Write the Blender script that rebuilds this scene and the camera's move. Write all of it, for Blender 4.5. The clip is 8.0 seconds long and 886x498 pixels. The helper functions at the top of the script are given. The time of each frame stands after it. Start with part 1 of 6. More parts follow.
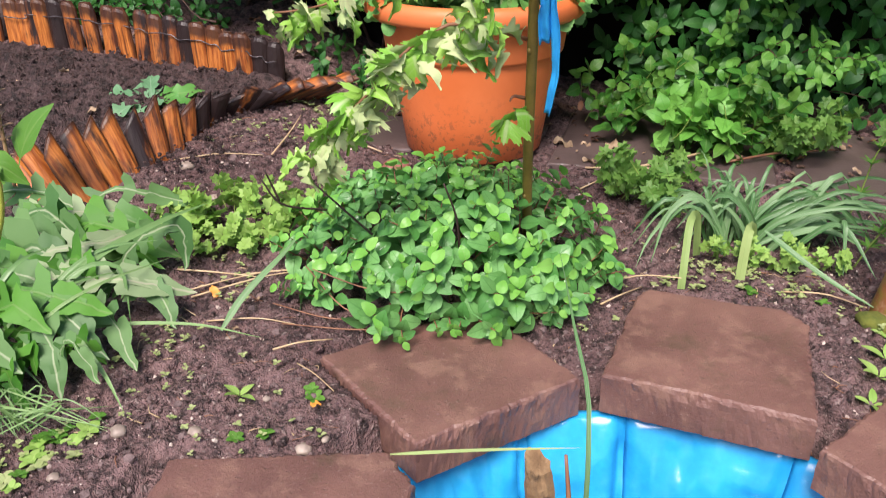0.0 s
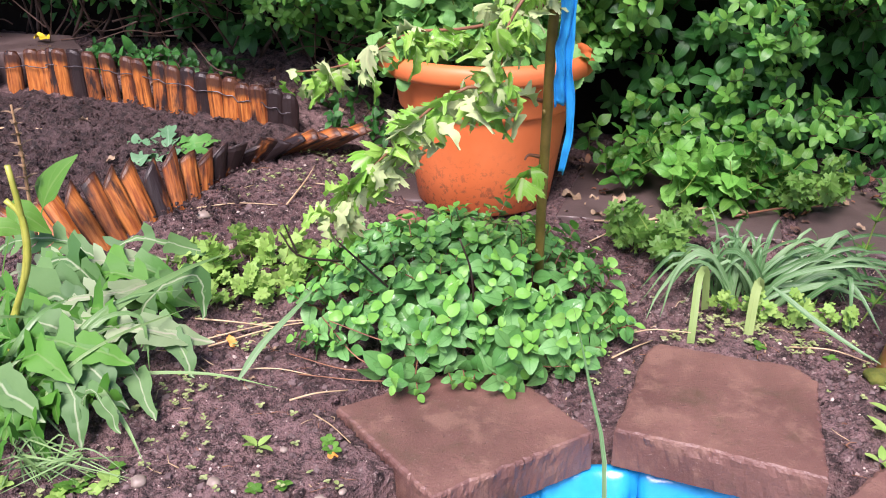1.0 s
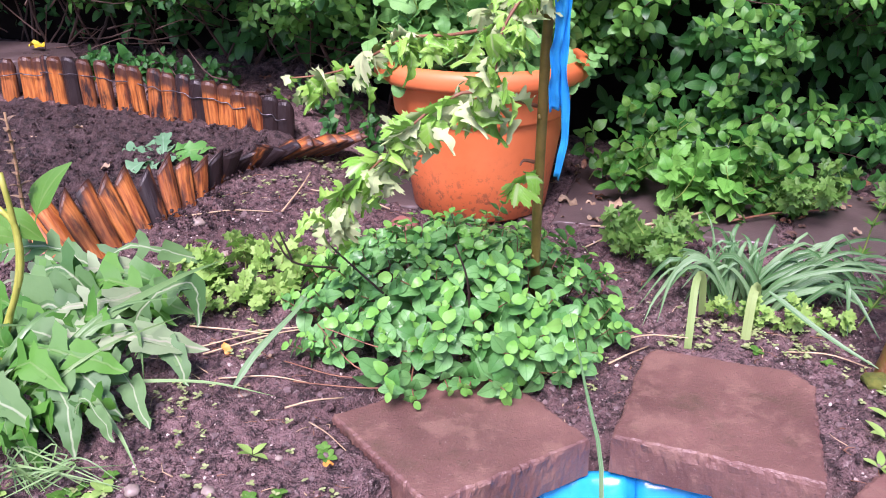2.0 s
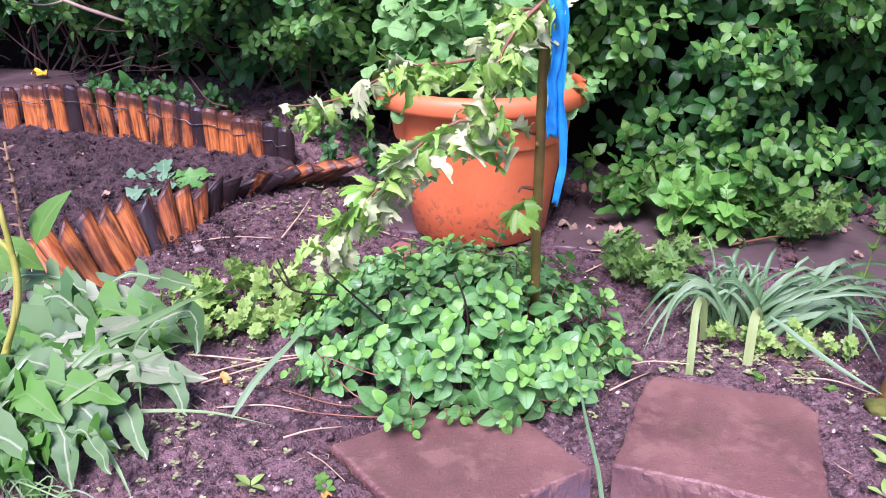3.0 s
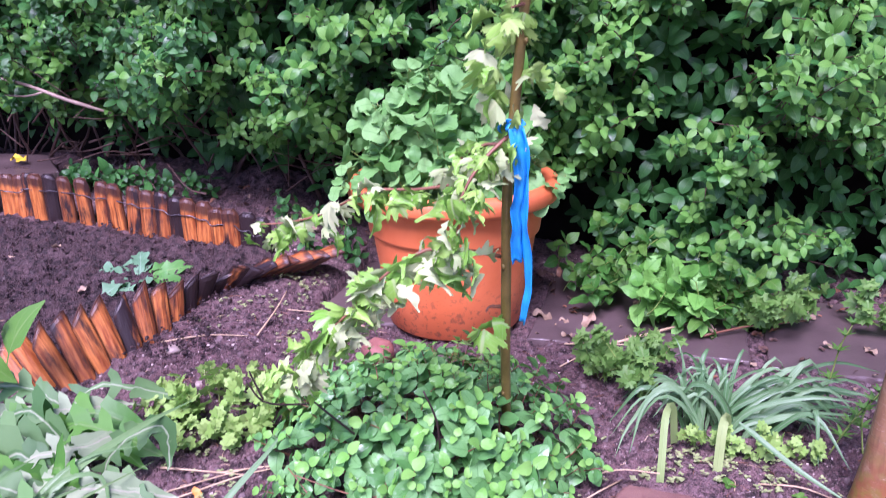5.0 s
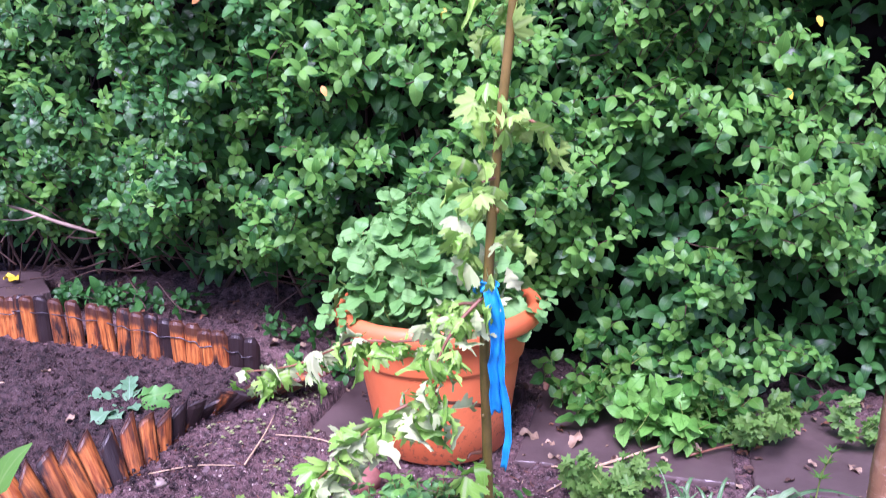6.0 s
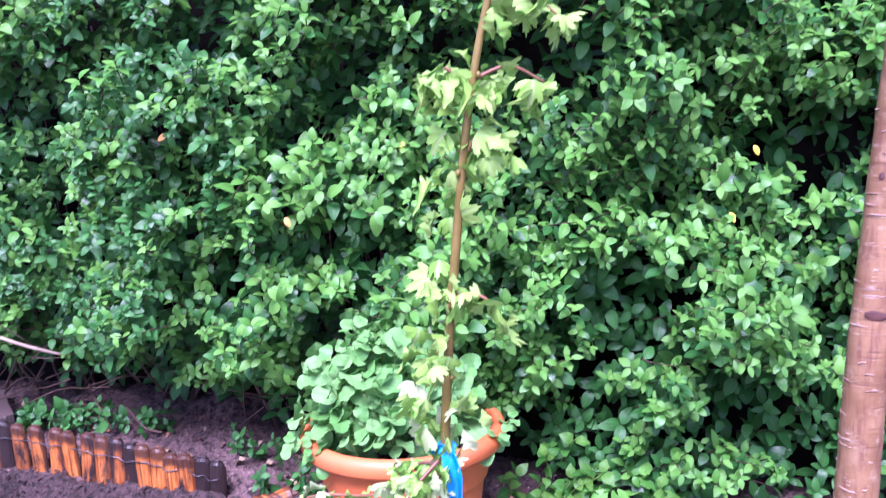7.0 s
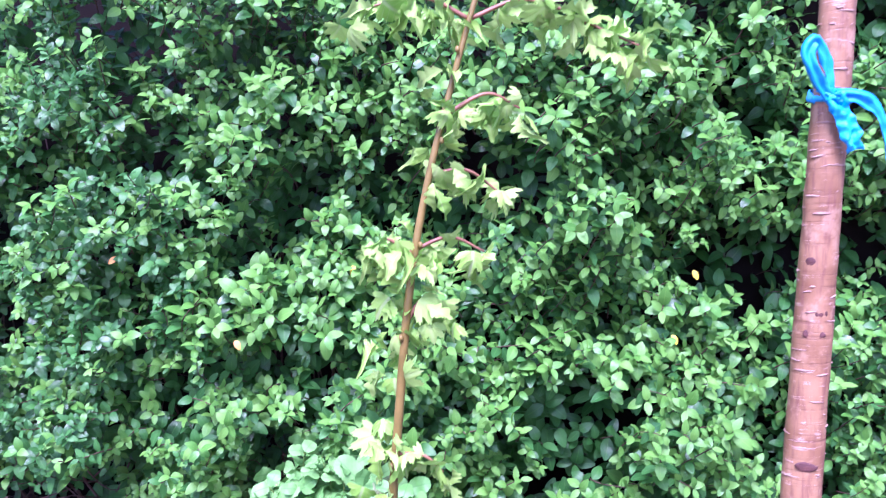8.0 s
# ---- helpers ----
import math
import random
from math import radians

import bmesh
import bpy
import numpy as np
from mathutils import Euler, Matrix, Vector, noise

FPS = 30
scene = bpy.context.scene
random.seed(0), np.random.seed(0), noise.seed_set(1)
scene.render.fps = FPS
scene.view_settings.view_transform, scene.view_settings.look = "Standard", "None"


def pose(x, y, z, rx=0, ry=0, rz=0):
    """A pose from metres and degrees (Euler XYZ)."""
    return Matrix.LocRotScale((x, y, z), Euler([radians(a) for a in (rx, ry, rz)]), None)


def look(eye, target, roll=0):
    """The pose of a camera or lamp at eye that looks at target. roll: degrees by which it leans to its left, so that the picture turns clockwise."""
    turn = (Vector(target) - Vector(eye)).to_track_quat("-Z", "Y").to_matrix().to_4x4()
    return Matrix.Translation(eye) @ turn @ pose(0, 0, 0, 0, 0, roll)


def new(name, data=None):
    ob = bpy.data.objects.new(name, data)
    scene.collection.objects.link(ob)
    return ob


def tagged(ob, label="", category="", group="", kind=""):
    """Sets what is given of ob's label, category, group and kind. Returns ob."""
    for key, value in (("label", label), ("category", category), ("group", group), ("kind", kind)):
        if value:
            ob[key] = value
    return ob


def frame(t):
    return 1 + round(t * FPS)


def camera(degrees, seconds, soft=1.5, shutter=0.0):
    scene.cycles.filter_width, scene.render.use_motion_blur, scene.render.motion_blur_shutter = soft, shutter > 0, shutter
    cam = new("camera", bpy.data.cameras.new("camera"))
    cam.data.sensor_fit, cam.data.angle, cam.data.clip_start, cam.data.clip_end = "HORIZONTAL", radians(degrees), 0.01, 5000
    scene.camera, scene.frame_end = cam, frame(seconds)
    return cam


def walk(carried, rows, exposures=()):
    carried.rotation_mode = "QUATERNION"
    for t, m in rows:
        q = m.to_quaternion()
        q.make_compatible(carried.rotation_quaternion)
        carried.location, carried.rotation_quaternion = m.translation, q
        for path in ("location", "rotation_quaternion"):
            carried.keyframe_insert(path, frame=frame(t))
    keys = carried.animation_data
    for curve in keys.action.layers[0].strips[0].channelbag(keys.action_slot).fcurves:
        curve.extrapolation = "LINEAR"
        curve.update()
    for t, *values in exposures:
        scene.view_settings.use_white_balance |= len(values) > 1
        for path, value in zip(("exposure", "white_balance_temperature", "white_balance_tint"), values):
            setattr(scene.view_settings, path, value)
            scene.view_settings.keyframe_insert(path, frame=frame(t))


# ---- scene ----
cam = camera(56.1, 8.0, soft=1.0, shutter=0.3)
PATH = [
    (0, (0.02, -0.039, 0.679), (-0.006, 1.749, -0.217), -0.5),
    (0.5, (0.011, -0.041, 0.698), (-0.019, 1.781, -0.126), -0.3),
    (1, (-0.002, -0.056, 0.706), (-0.029, 1.775, -0.098), 0.1),
    (2.5, (0.004, -0.048, 0.702), (-0.015, 1.799, -0.066), -0.2),
    (3, (0.007, -0.045, 0.71), (-0.021, 1.812, -0.032), -0.5),
    (3.5, (0.01, -0.043, 0.707), (-0.03, 1.815, -0.033), -0.2),
    (4, (0.016, -0.041, 0.703), (-0.002, 1.813, -0.047), 0.4),
    (4.5, (0.023, -0.022, 0.746), (0.013, 1.84, 0.017), -0.2),
    (4.7, (0.026, -0.025, 0.78), (0.023, 1.85, 0.083), -0.3),
    (5.8, (0.057, -0.019, 0.906), (0.077, 1.915, 0.4), -2.0),
    (6, (0.058, -0.027, 0.936), (0.081, 1.916, 0.464), -1.6),
    (6.5, (0.059, -0.044, 1.002), (0.074, 1.917, 0.607), -2.2),
    (7, (0.081, -0.053, 1.076), (0.183, 1.919, 0.757), -2.5),
    (7.5, (0.093, -0.058, 1.133), (0.23, 1.926, 0.924), -2.6),
    (8, (0.102, -0.073, 1.188), (0.314, 1.91, 1.044), -2.1),
]
EXPO = [(0.0, 0.9, 6900, 18), (1.0, 1.10, 6500, 27), (2.5, 1.22, 5850, 46), (4.5, 1.24, 5500, 60), (6.0, 1.40, 5450, 55), (7.0, 1.75, 5250, 54), (8.0, 1.95, 5150, 62)]
walk(cam, [(t, look(eye, target, roll)) for t, eye, target, roll in PATH], EXPO)

# ---- light: an overcast sky ----
world = bpy.data.worlds.new("overcast_sky")
scene.world = world
world.use_nodes = True
wn = world.node_tree
sky = wn.nodes.new("ShaderNodeTexSky")
sky.sky_type, sky.sun_disc = "NISHITA", False
sky.sun_elevation, sky.sun_rotation = radians(54), radians(195)
sky.air_density, sky.dust_density, sky.ozone_density = 1.0, 1.0, 1.0
wn.links.new(sky.outputs[0], wn.nodes["Background"].inputs[0])
wn.nodes["Background"].inputs[1].default_value = 0.095
sun = new("sun", bpy.data.lights.new("sun", "SUN"))
sun.data.energy, sun.data.angle, sun.data.color = 3.4, radians(28), (1.0, 0.97, 0.93)
sun.matrix_world = look((-0.8, -2.9, 4.1), (0, 0, 0))


# ---- materials ----
def graph(name):
    m = bpy.data.materials.new(name)
    m.use_nodes = True
    t = m.node_tree
    return m, t, t.nodes["Principled BSDF"]


def maths(t, op, a, b=None, c=None):
    n = t.nodes.new("ShaderNodeMath")
    n.operation = op
    for i, v in enumerate((a, b, c)):
        if v is None:
            continue
        if isinstance(v, (int, float)):
            n.inputs[i].default_value = v
        else:
            t.links.new(v, n.inputs[i])
    return n.outputs[0]


def blend(t, fac, a, b, mode="MIX"):
    n = t.nodes.new("ShaderNodeMix")
    n.data_type, n.blend_type = "RGBA", mode
    for i, v in ((0, fac), (6, a), (7, b)):
        if isinstance(v, (int, float)):
            n.inputs[i].default_value = v
        elif isinstance(v, tuple):
            n.inputs[i].default_value = (*v, 1)
        else:
            t.links.new(v, n.inputs[i])
    return n.outputs[2]


def noise_of(t, coords, scale, detail=4.0, rough=0.55, stretch=None):
    n = t.nodes.new("ShaderNodeTexNoise")
    n.inputs["Scale"].default_value, n.inputs["Detail"].default_value, n.inputs["Roughness"].default_value = scale, detail, rough
    if stretch:
        m = t.nodes.new("ShaderNodeMapping")
        m.inputs["Scale"].default_value = stretch
        t.links.new(coords, m.inputs[0])
        coords = m.outputs[0]
    t.links.new(coords, n.inputs["Vector"])
    return n.outputs["Fac"]


def ramp(t, fac, lo, hi):
    n = t.nodes.new("ShaderNodeMapRange")
    n.interpolation_type = "SMOOTHSTEP"
    n.inputs[1].default_value, n.inputs[2].default_value = lo, hi
    t.links.new(fac, n.inputs[0])
    return n.outputs[0]


def bumped(t, p, height, strength, distance):
    b = t.nodes.new("ShaderNodeBump")
    b.inputs["Strength"].default_value, b.inputs["Distance"].default_value = strength, distance
    t.links.new(height, b.inputs["Height"])
    t.links.new(b.outputs[0], p.inputs["Normal"])
    return b


def surface(name, a, b, scale, rough=(0.5, 0.7), bump=0.3, depth=0.002, fine=60.0, stain=None, spec=0.5, metal=0.0):
    """A surface of two colours at two scales, with grain and fine relief."""
    m, t, p = graph(name)
    co = t.nodes.new("ShaderNodeTexCoord").outputs["Object"]
    big, small = noise_of(t, co, scale, 5), noise_of(t, co, scale * fine / 10, 3)
    mix = maths(t, "MULTIPLY_ADD", ramp(t, big, 0.3, 0.7), 0.6, maths(t, "MULTIPLY", small, 0.4))
    col = blend(t, mix, a, b)
    if stain:
        col = blend(t, maths(t, "MULTIPLY", ramp(t, noise_of(t, co, scale * 0.6, 6, 0.65), 0.52, 0.68), stain[1]), col, stain[0])
    rnd = t.nodes.new("ShaderNodeObjectInfo").outputs["Random"]
    v = maths(t, "MULTIPLY_ADD", rnd, 0.22, 0.89)
    hsv = t.nodes.new("ShaderNodeHueSaturation")
    t.links.new(v, hsv.inputs["Value"])
    t.links.new(col, hsv.inputs["Color"])
    t.links.new(hsv.outputs[0], p.inputs["Base Color"])
    t.links.new(maths(t, "MULTIPLY_ADD", big, rough[1] - rough[0], rough[0]), p.inputs["Roughness"])
    p.inputs["Specular IOR Level"].default_value, p.inputs["Metallic"].default_value = spec, metal
    bumped(t, p, maths(t, "ADD", small, maths(t, "MULTIPLY", noise_of(t, co, scale * fine / 2.5, 2), 0.6)), bump, depth)
    return m


def leafy(name, a, b, rib=(0.25, 0.36, 0.12), ribs=0.4, rough=0.34, thin=0.22, veins=7.0, spot=None, broad=0.06):
    """A leaf: colour differs from leaf to leaf, with a midrib, side veins, blotches and light passing through."""
    m, t, p = graph(name)
    uv = t.nodes.new("ShaderNodeUVMap").outputs[0]
    sep = t.nodes.new("ShaderNodeSeparateXYZ")
    t.links.new(uv, sep.inputs[0])
    side = maths(t, "ABSOLUTE", maths(t, "SUBTRACT", sep.outputs[0], 0.5))
    rnd = maths(t, "FRACT", maths(t, "ADD", t.nodes.new("ShaderNodeObjectInfo").outputs["Random"],
                                  t.nodes.new("ShaderNodeNewGeometry").outputs["Random Per Island"]))
    co = t.nodes.new("ShaderNodeTexCoord").outputs["Object"]
    col = blend(t, maths(t, "MULTIPLY_ADD", rnd, 0.8, maths(t, "MULTIPLY", noise_of(t, co, 60, 3), 0.3)), a, b)
    mid = maths(t, "SUBTRACT", 1.0, ramp(t, side, 0.01 * broad / 0.06, broad))
    wave = maths(t, "SINE", maths(t, "MULTIPLY", maths(t, "SUBTRACT", sep.outputs[1], maths(t, "MULTIPLY", side, 0.7)), veins * 6.283))
    vein = ramp(t, wave, 0.75, 1.0)
    line = maths(t, "MAXIMUM", mid, maths(t, "MULTIPLY", vein, 0.35))
    col = blend(t, maths(t, "MULTIPLY", line, ribs), col, rib)
    if spot:
        col = blend(t, ramp(t, noise_of(t, co, 38, 4, 0.7), spot[1], spot[1] + 0.1), col, spot[0])
    t.links.new(col, p.inputs["Base Color"])
    t.links.new(maths(t, "MULTIPLY_ADD", rnd, 0.2, rough), p.inputs["Roughness"])
    p.inputs["Specular IOR Level"].default_value = 0.45
    bumped(t, p, maths(t, "ADD", maths(t, "MULTIPLY", line, -1.0), maths(t, "MULTIPLY", noise_of(t, co, 160, 2), 0.8)), 0.35, 0.001)
    tr = t.nodes.new("ShaderNodeBsdfTranslucent")
    t.links.new(blend(t, 0.5, col, (0.14, 0.38, 0.07), "MIX"), tr.inputs[0])
    mix = t.nodes.new("ShaderNodeMixShader")
    mix.inputs[0].default_value = thin
    t.links.new(p.outputs[0], mix.inputs[1])
    t.links.new(tr.outputs[0], mix.inputs[2])
    t.links.new(mix.outputs[0], t.nodes["Material Output"].inputs[0])
    return m


def soil_material(name, k):
    """Crumbly wet earth; k scales how light it is."""
    m, t, p = graph(name)
    co = t.nodes.new("ShaderNodeTexCoord").outputs["Object"]
    big, mid, fine = noise_of(t, co, 3.2, 5), noise_of(t, co, 48, 6, 0.75), noise_of(t, co, 130, 3, 0.6)
    col = blend(t, ramp(t, big, 0.35, 0.65), (0.098, 0.056, 0.055), (0.165, 0.101, 0.098))
    # near-black mottling paints the shadowed gaps between crumbs into the colour
    col = blend(t, maths(t, "MULTIPLY", ramp(t, mid, 0.42, 0.62), 0.92), col, (0.018, 0.012, 0.012))
    col = blend(t, maths(t, "MULTIPLY", ramp(t, fine, 0.58, 0.70), 0.75), col, (0.25, 0.19, 0.175))
    col = blend(t, 1.0, col, (k, k, k), "MULTIPLY")
    t.links.new(col, p.inputs["Base Color"])
    t.links.new(maths(t, "MULTIPLY_ADD", mid, 0.5, 0.35), p.inputs["Roughness"])
    h = maths(t, "ADD", maths(t, "MULTIPLY", mid, 0.7), maths(t, "ADD", fine, noise_of(t, co, 300, 2, 0.6)))
    bumped(t, p, h, 1.0, 0.009)
    p.inputs["Specular IOR Level"].default_value = 0.35
    return m


def burnt_wood(name, bias):
    """Scorched softwood: orange grain along the length, charred on the crown and in patches."""
    m, t, p = graph(name)
    co = t.nodes.new("ShaderNodeTexCoord").outputs["Object"]
    info = t.nodes.new("ShaderNodeObjectInfo").outputs["Random"]
    off = t.nodes.new("ShaderNodeVectorMath")
    off.operation = "ADD"
    t.links.new(co, off.inputs[0])
    cmb = t.nodes.new("ShaderNodeCombineXYZ")
    t.links.new(maths(t, "MULTIPLY", info, 37.0), cmb.inputs[0])
    t.links.new(maths(t, "MULTIPLY", info, 11.0), cmb.inputs[2])
    t.links.new(cmb.outputs[0], off.inputs[1])
    v = off.outputs[0]
    grain = noise_of(t, v, 60, 5, 0.6, (2.0, 2.0, 0.22))
    patch = noise_of(t, v, 22, 4, 0.6, (1.6, 1.6, 0.45))
    z = t.nodes.new("ShaderNodeSeparateXYZ")
    t.links.new(t.nodes.new("ShaderNodeUVMap").outputs[0], z.inputs[0])
    crown = ramp(t, maths(t, "MULTIPLY_ADD", patch, 0.22, z.outputs[1]), 0.82, 0.94)
    col = blend(t, ramp(t, grain, 0.28, 0.72), (0.23, 0.052, 0.012), (0.62, 0.215, 0.050))
    col = blend(t, maths(t, "MULTIPLY", ramp(t, noise_of(t, v, 40, 4, 0.6, (2.2, 2.2, 0.12)), 0.54, 0.64), 0.7), col, (0.075, 0.022, 0.012))
    col = blend(t, maths(t, "MULTIPLY", ramp(t, info, 0.35, 0.9), 0.45), col, (0.20, 0.055, 0.022))
    char = maths(t, "MAXIMUM", ramp(t, maths(t, "ADD", patch, maths(t, "MULTIPLY_ADD", ramp(t, info, 0.5, 0.95), 0.20, bias)), 0.54, 0.74), maths(t, "MULTIPLY", crown, 0.85))
    edge = ramp(t, maths(t, "ADD", maths(t, "ABSOLUTE", maths(t, "SUBTRACT", z.outputs[0], 0.5)), maths(t, "MULTIPLY", patch, 0.25)), 0.48, 0.62)
    char = maths(t, "MAXIMUM", char, maths(t, "MULTIPLY", edge, 0.8))
    col = blend(t, char, col, (0.024, 0.014, 0.014))
    t.links.new(col, p.inputs["Base Color"])
    t.links.new(maths(t, "MULTIPLY_ADD", patch, 0.4, 0.22), p.inputs["Roughness"])
    p.inputs["Specular IOR Level"].default_value = 0.4
    bumped(t, p, grain, 0.7, 0.003)
    return m


def bark_material():
    """Young cherry bark: red-brown, with thin pale rings broken along their length, and dark streaks."""
    m, t, p = graph("cherry_bark")
    co = t.nodes.new("ShaderNodeTexCoord").outputs["Object"]
    big, streak = noise_of(t, co, 14, 5, 0.6), noise_of(t, co, 45, 5, 0.65, (2.2, 2.2, 0.3))
    ring = noise_of(t, co, 9, 3, 0.5, (0.5, 0.5, 9.0))
    dash = noise_of(t, co, 60, 2, 0.5, (1.0, 1.0, 0.5))
    col = blend(t, ramp(t, big, 0.3, 0.7), (0.200, 0.096, 0.043), (0.335, 0.186, 0.094))
    col = blend(t, maths(t, "MULTIPLY", ramp(t, streak, 0.46, 0.68), 0.75), col, (0.16, 0.066, 0.046))
    line = maths(t, "MULTIPLY", ramp(t, maths(t, "ABSOLUTE", maths(t, "SUBTRACT", ring, 0.5)), 0.014, 0.0), ramp(t, dash, 0.47, 0.66))
    col = blend(t, maths(t, "MULTIPLY", line, 0.75), col, (0.58, 0.42, 0.33))
    dark = maths(t, "MULTIPLY", ramp(t, noise_of(t, co, 11, 4, 0.6, (0.35, 0.35, 12.0)), 0.53, 0.66), ramp(t, noise_of(t, co, 30, 3), 0.35, 0.6))
    col = blend(t, maths(t, "MULTIPLY", dark, 0.35), col, (0.125, 0.050, 0.036))
    blot = noise_of(t, co, 26, 5, 0.7)
    col = blend(t, maths(t, "MULTIPLY", ramp(t, blot, 0.52, 0.66), 0.55), col, (0.42, 0.265, 0.165))
    z = t.nodes.new("ShaderNodeSeparateXYZ")
    t.links.new(co, z.inputs[0])
    foot = maths(t, "MULTIPLY", maths(t, "SUBTRACT", 1.0, ramp(t, z.outputs[2], 0.03, 0.20)), ramp(t, noise_of(t, co, 30, 5, 0.7), 0.34, 0.50))
    col = blend(t, foot, col, blend(t, ramp(t, noise_of(t, co, 55, 3), 0.4, 0.6), (0.24, 0.085, 0.030), (0.20, 0.13, 0.022)))
    t.links.new(col, p.inputs["Base Color"])
    p.inputs["Roughness"].default_value = 0.48
    bumped(t, p, maths(t, "ADD", maths(t, "MULTIPLY", streak, 0.5), maths(t, "MULTIPLY", maths(t, "SUBTRACT", line, dark), 0.4)), 0.5, 0.002)
    return m


def pot_material():
    m, t, p = graph("terracotta_plastic")
    co = t.nodes.new("ShaderNodeTexCoord").outputs["Object"]
    big, fine, blot = noise_of(t, co, 6, 5), noise_of(t, co, 260, 2), noise_of(t, co, 75, 5, 0.7)
    col = blend(t, ramp(t, big, 0.3, 0.7), (0.66, 0.150, 0.042), (0.74, 0.190, 0.062))
    z = t.nodes.new("ShaderNodeSeparateXYZ")
    t.links.new(co, z.inputs[0])
    splash = maths(t, "MULTIPLY", ramp(t, blot, 0.52, 0.64), maths(t, "SUBTRACT", 1.0, ramp(t, z.outputs[2], 0.02, 0.17)))
    col = blend(t, maths(t, "MULTIPLY", splash, 0.65), col, (0.10, 0.05, 0.035))
    t.links.new(col, p.inputs["Base Color"])
    t.links.new(maths(t, "MULTIPLY_ADD", blot, 0.3, 0.32), p.inputs["Roughness"])
    bumped(t, p, maths(t, "ADD", fine, blot), 0.15, 0.001)
    return m


def slab_material():
    """Wet reddish concrete: broad damp patches, a greenish film, fine sand, dark pits and pale grains."""
    m, t, p = graph("wet_concrete")
    co = t.nodes.new("ShaderNodeTexCoord").outputs["Object"]
    damp, film, sand = noise_of(t, co, 6, 5, 0.6), noise_of(t, co, 11, 6, 0.65), noise_of(t, co, 420, 3, 0.7)
    pits, grains = noise_of(t, co, 170, 3, 0.6), noise_of(t, co, 240, 2, 0.5)
    col = blend(t, ramp(t, damp, 0.32, 0.68), (0.112, 0.052, 0.045), (0.198, 0.098, 0.080))
    col = blend(t, maths(t, "MULTIPLY", ramp(t, film, 0.52, 0.70), 0.7), col, (0.072, 0.050, 0.030))
    col = blend(t, maths(t, "MULTIPLY", ramp(t, sand, 0.35, 0.70), 0.35), col, (0.20, 0.115, 0.098))
    col = blend(t, maths(t, "MULTIPLY", ramp(t, pits, 0.62, 0.74), 0.45), col, (0.045, 0.025, 0.022))
    col = blend(t, maths(t, "MULTIPLY", ramp(t, grains, 0.685, 0.75), 0.6), col, (0.30, 0.21, 0.18))
    worn = noise_of(t, co, 17, 6, 0.7)
    col = blend(t, maths(t, "MULTIPLY", ramp(t, worn, 0.50, 0.64), 0.55), col, (0.255, 0.142, 0.105))
    t.links.new(col, p.inputs["Base Color"])
    t.links.new(maths(t, "MULTIPLY_ADD", worn, 0.75, 0.05), p.inputs["Roughness"])
    h = maths(t, "SUBTRACT", maths(t, "ADD", maths(t, "MULTIPLY", sand, 0.6), grains), maths(t, "MULTIPLY", ramp(t, pits, 0.60, 0.76), 0.6))
    bumped(t, p, h, 0.55, 0.0018)
    return m


M_SOIL = soil_material("wet_soil", 1.6)
M_BED = soil_material("dark_compost", 0.70)
M_CLOD = surface("soil_crumb", (0.065, 0.042, 0.042), (0.210, 0.142, 0.136), 40, (0.5, 0.9), 0.6, 0.002)
M_PEBBLE = surface("pebble_stone", (0.20, 0.15, 0.125), (0.43, 0.35, 0.29), 30, (0.4, 0.6), 0.3, 0.001)
M_CHIP = surface("pale_grit", (0.30, 0.22, 0.19), (0.62, 0.52, 0.46), 8, (0.4, 0.6), 0.3, 0.001)
M_SLAB = slab_material()
M_PATH = surface("wet_paving", (0.085, 0.058, 0.055), (0.145, 0.102, 0.096), 7, (0.18, 0.5), 0.3, 0.0015, 80, ((0.05, 0.036, 0.033), 0.7))
M_POT = pot_material()
M_LINER = surface("blue_tarpaulin", (0.003, 0.25, 0.56), (0.010, 0.40, 0.74), 12, (0.12, 0.26), 0.2, 0.001, 120)
M_RIBBON = surface("blue_ribbon", (0.004, 0.29, 0.70), (0.015, 0.41, 0.85), 30, (0.35, 0.5), 0.4, 0.0008, 200)
M_WATER = surface("dark_water", (0.010, 0.013, 0.012), (0.02, 0.025, 0.02), 4, (0.03, 0.06), 0.1, 0.001)
M_WOOD = burnt_wood("scorched_wood", 0.0)
M_WOOD_DARK = burnt_wood("charred_wood", 0.26)
M_OLDWOOD = surface("weathered_wood", (0.15, 0.075, 0.032), (0.44, 0.28, 0.145), 45, (0.5, 0.8), 0.7, 0.003, stain=((0.035, 0.018, 0.012), 0.95))
M_BARK = bark_material()
M_LENTICEL = surface("bark_lenticel", (0.30, 0.165, 0.12), (0.52, 0.35, 0.28), 60, (0.5, 0.7), 0.4, 0.001)
M_WOUND = surface("bark_scar", (0.040, 0.012, 0.012), (0.15, 0.055, 0.042), 40, (0.6, 0.8), 0.5, 0.002)
M_MOSS = surface("green_moss", (0.07, 0.11, 0.012), (0.20, 0.20, 0.03), 60, (0.7, 0.9), 0.8, 0.003)
M_WIRE = surface("galvanised_wire", (0.07, 0.06, 0.065), (0.18, 0.16, 0.17), 60, (0.35, 0.5), 0.2, 0.0005, metal=0.8)
M_TWIG = surface("brown_twig", (0.055, 0.028, 0.020), (0.135, 0.072, 0.050), 40, (0.5, 0.7), 0.4, 0.001)
M_DRY = surface("dry_stem", (0.36, 0.24, 0.13), (0.62, 0.47, 0.29), 30, (0.5, 0.7), 0.3, 0.001)
M_CANE = surface("weathered_cane", (0.22, 0.15, 0.11), (0.42, 0.32, 0.24), 30, (0.5, 0.7), 0.3, 0.001)
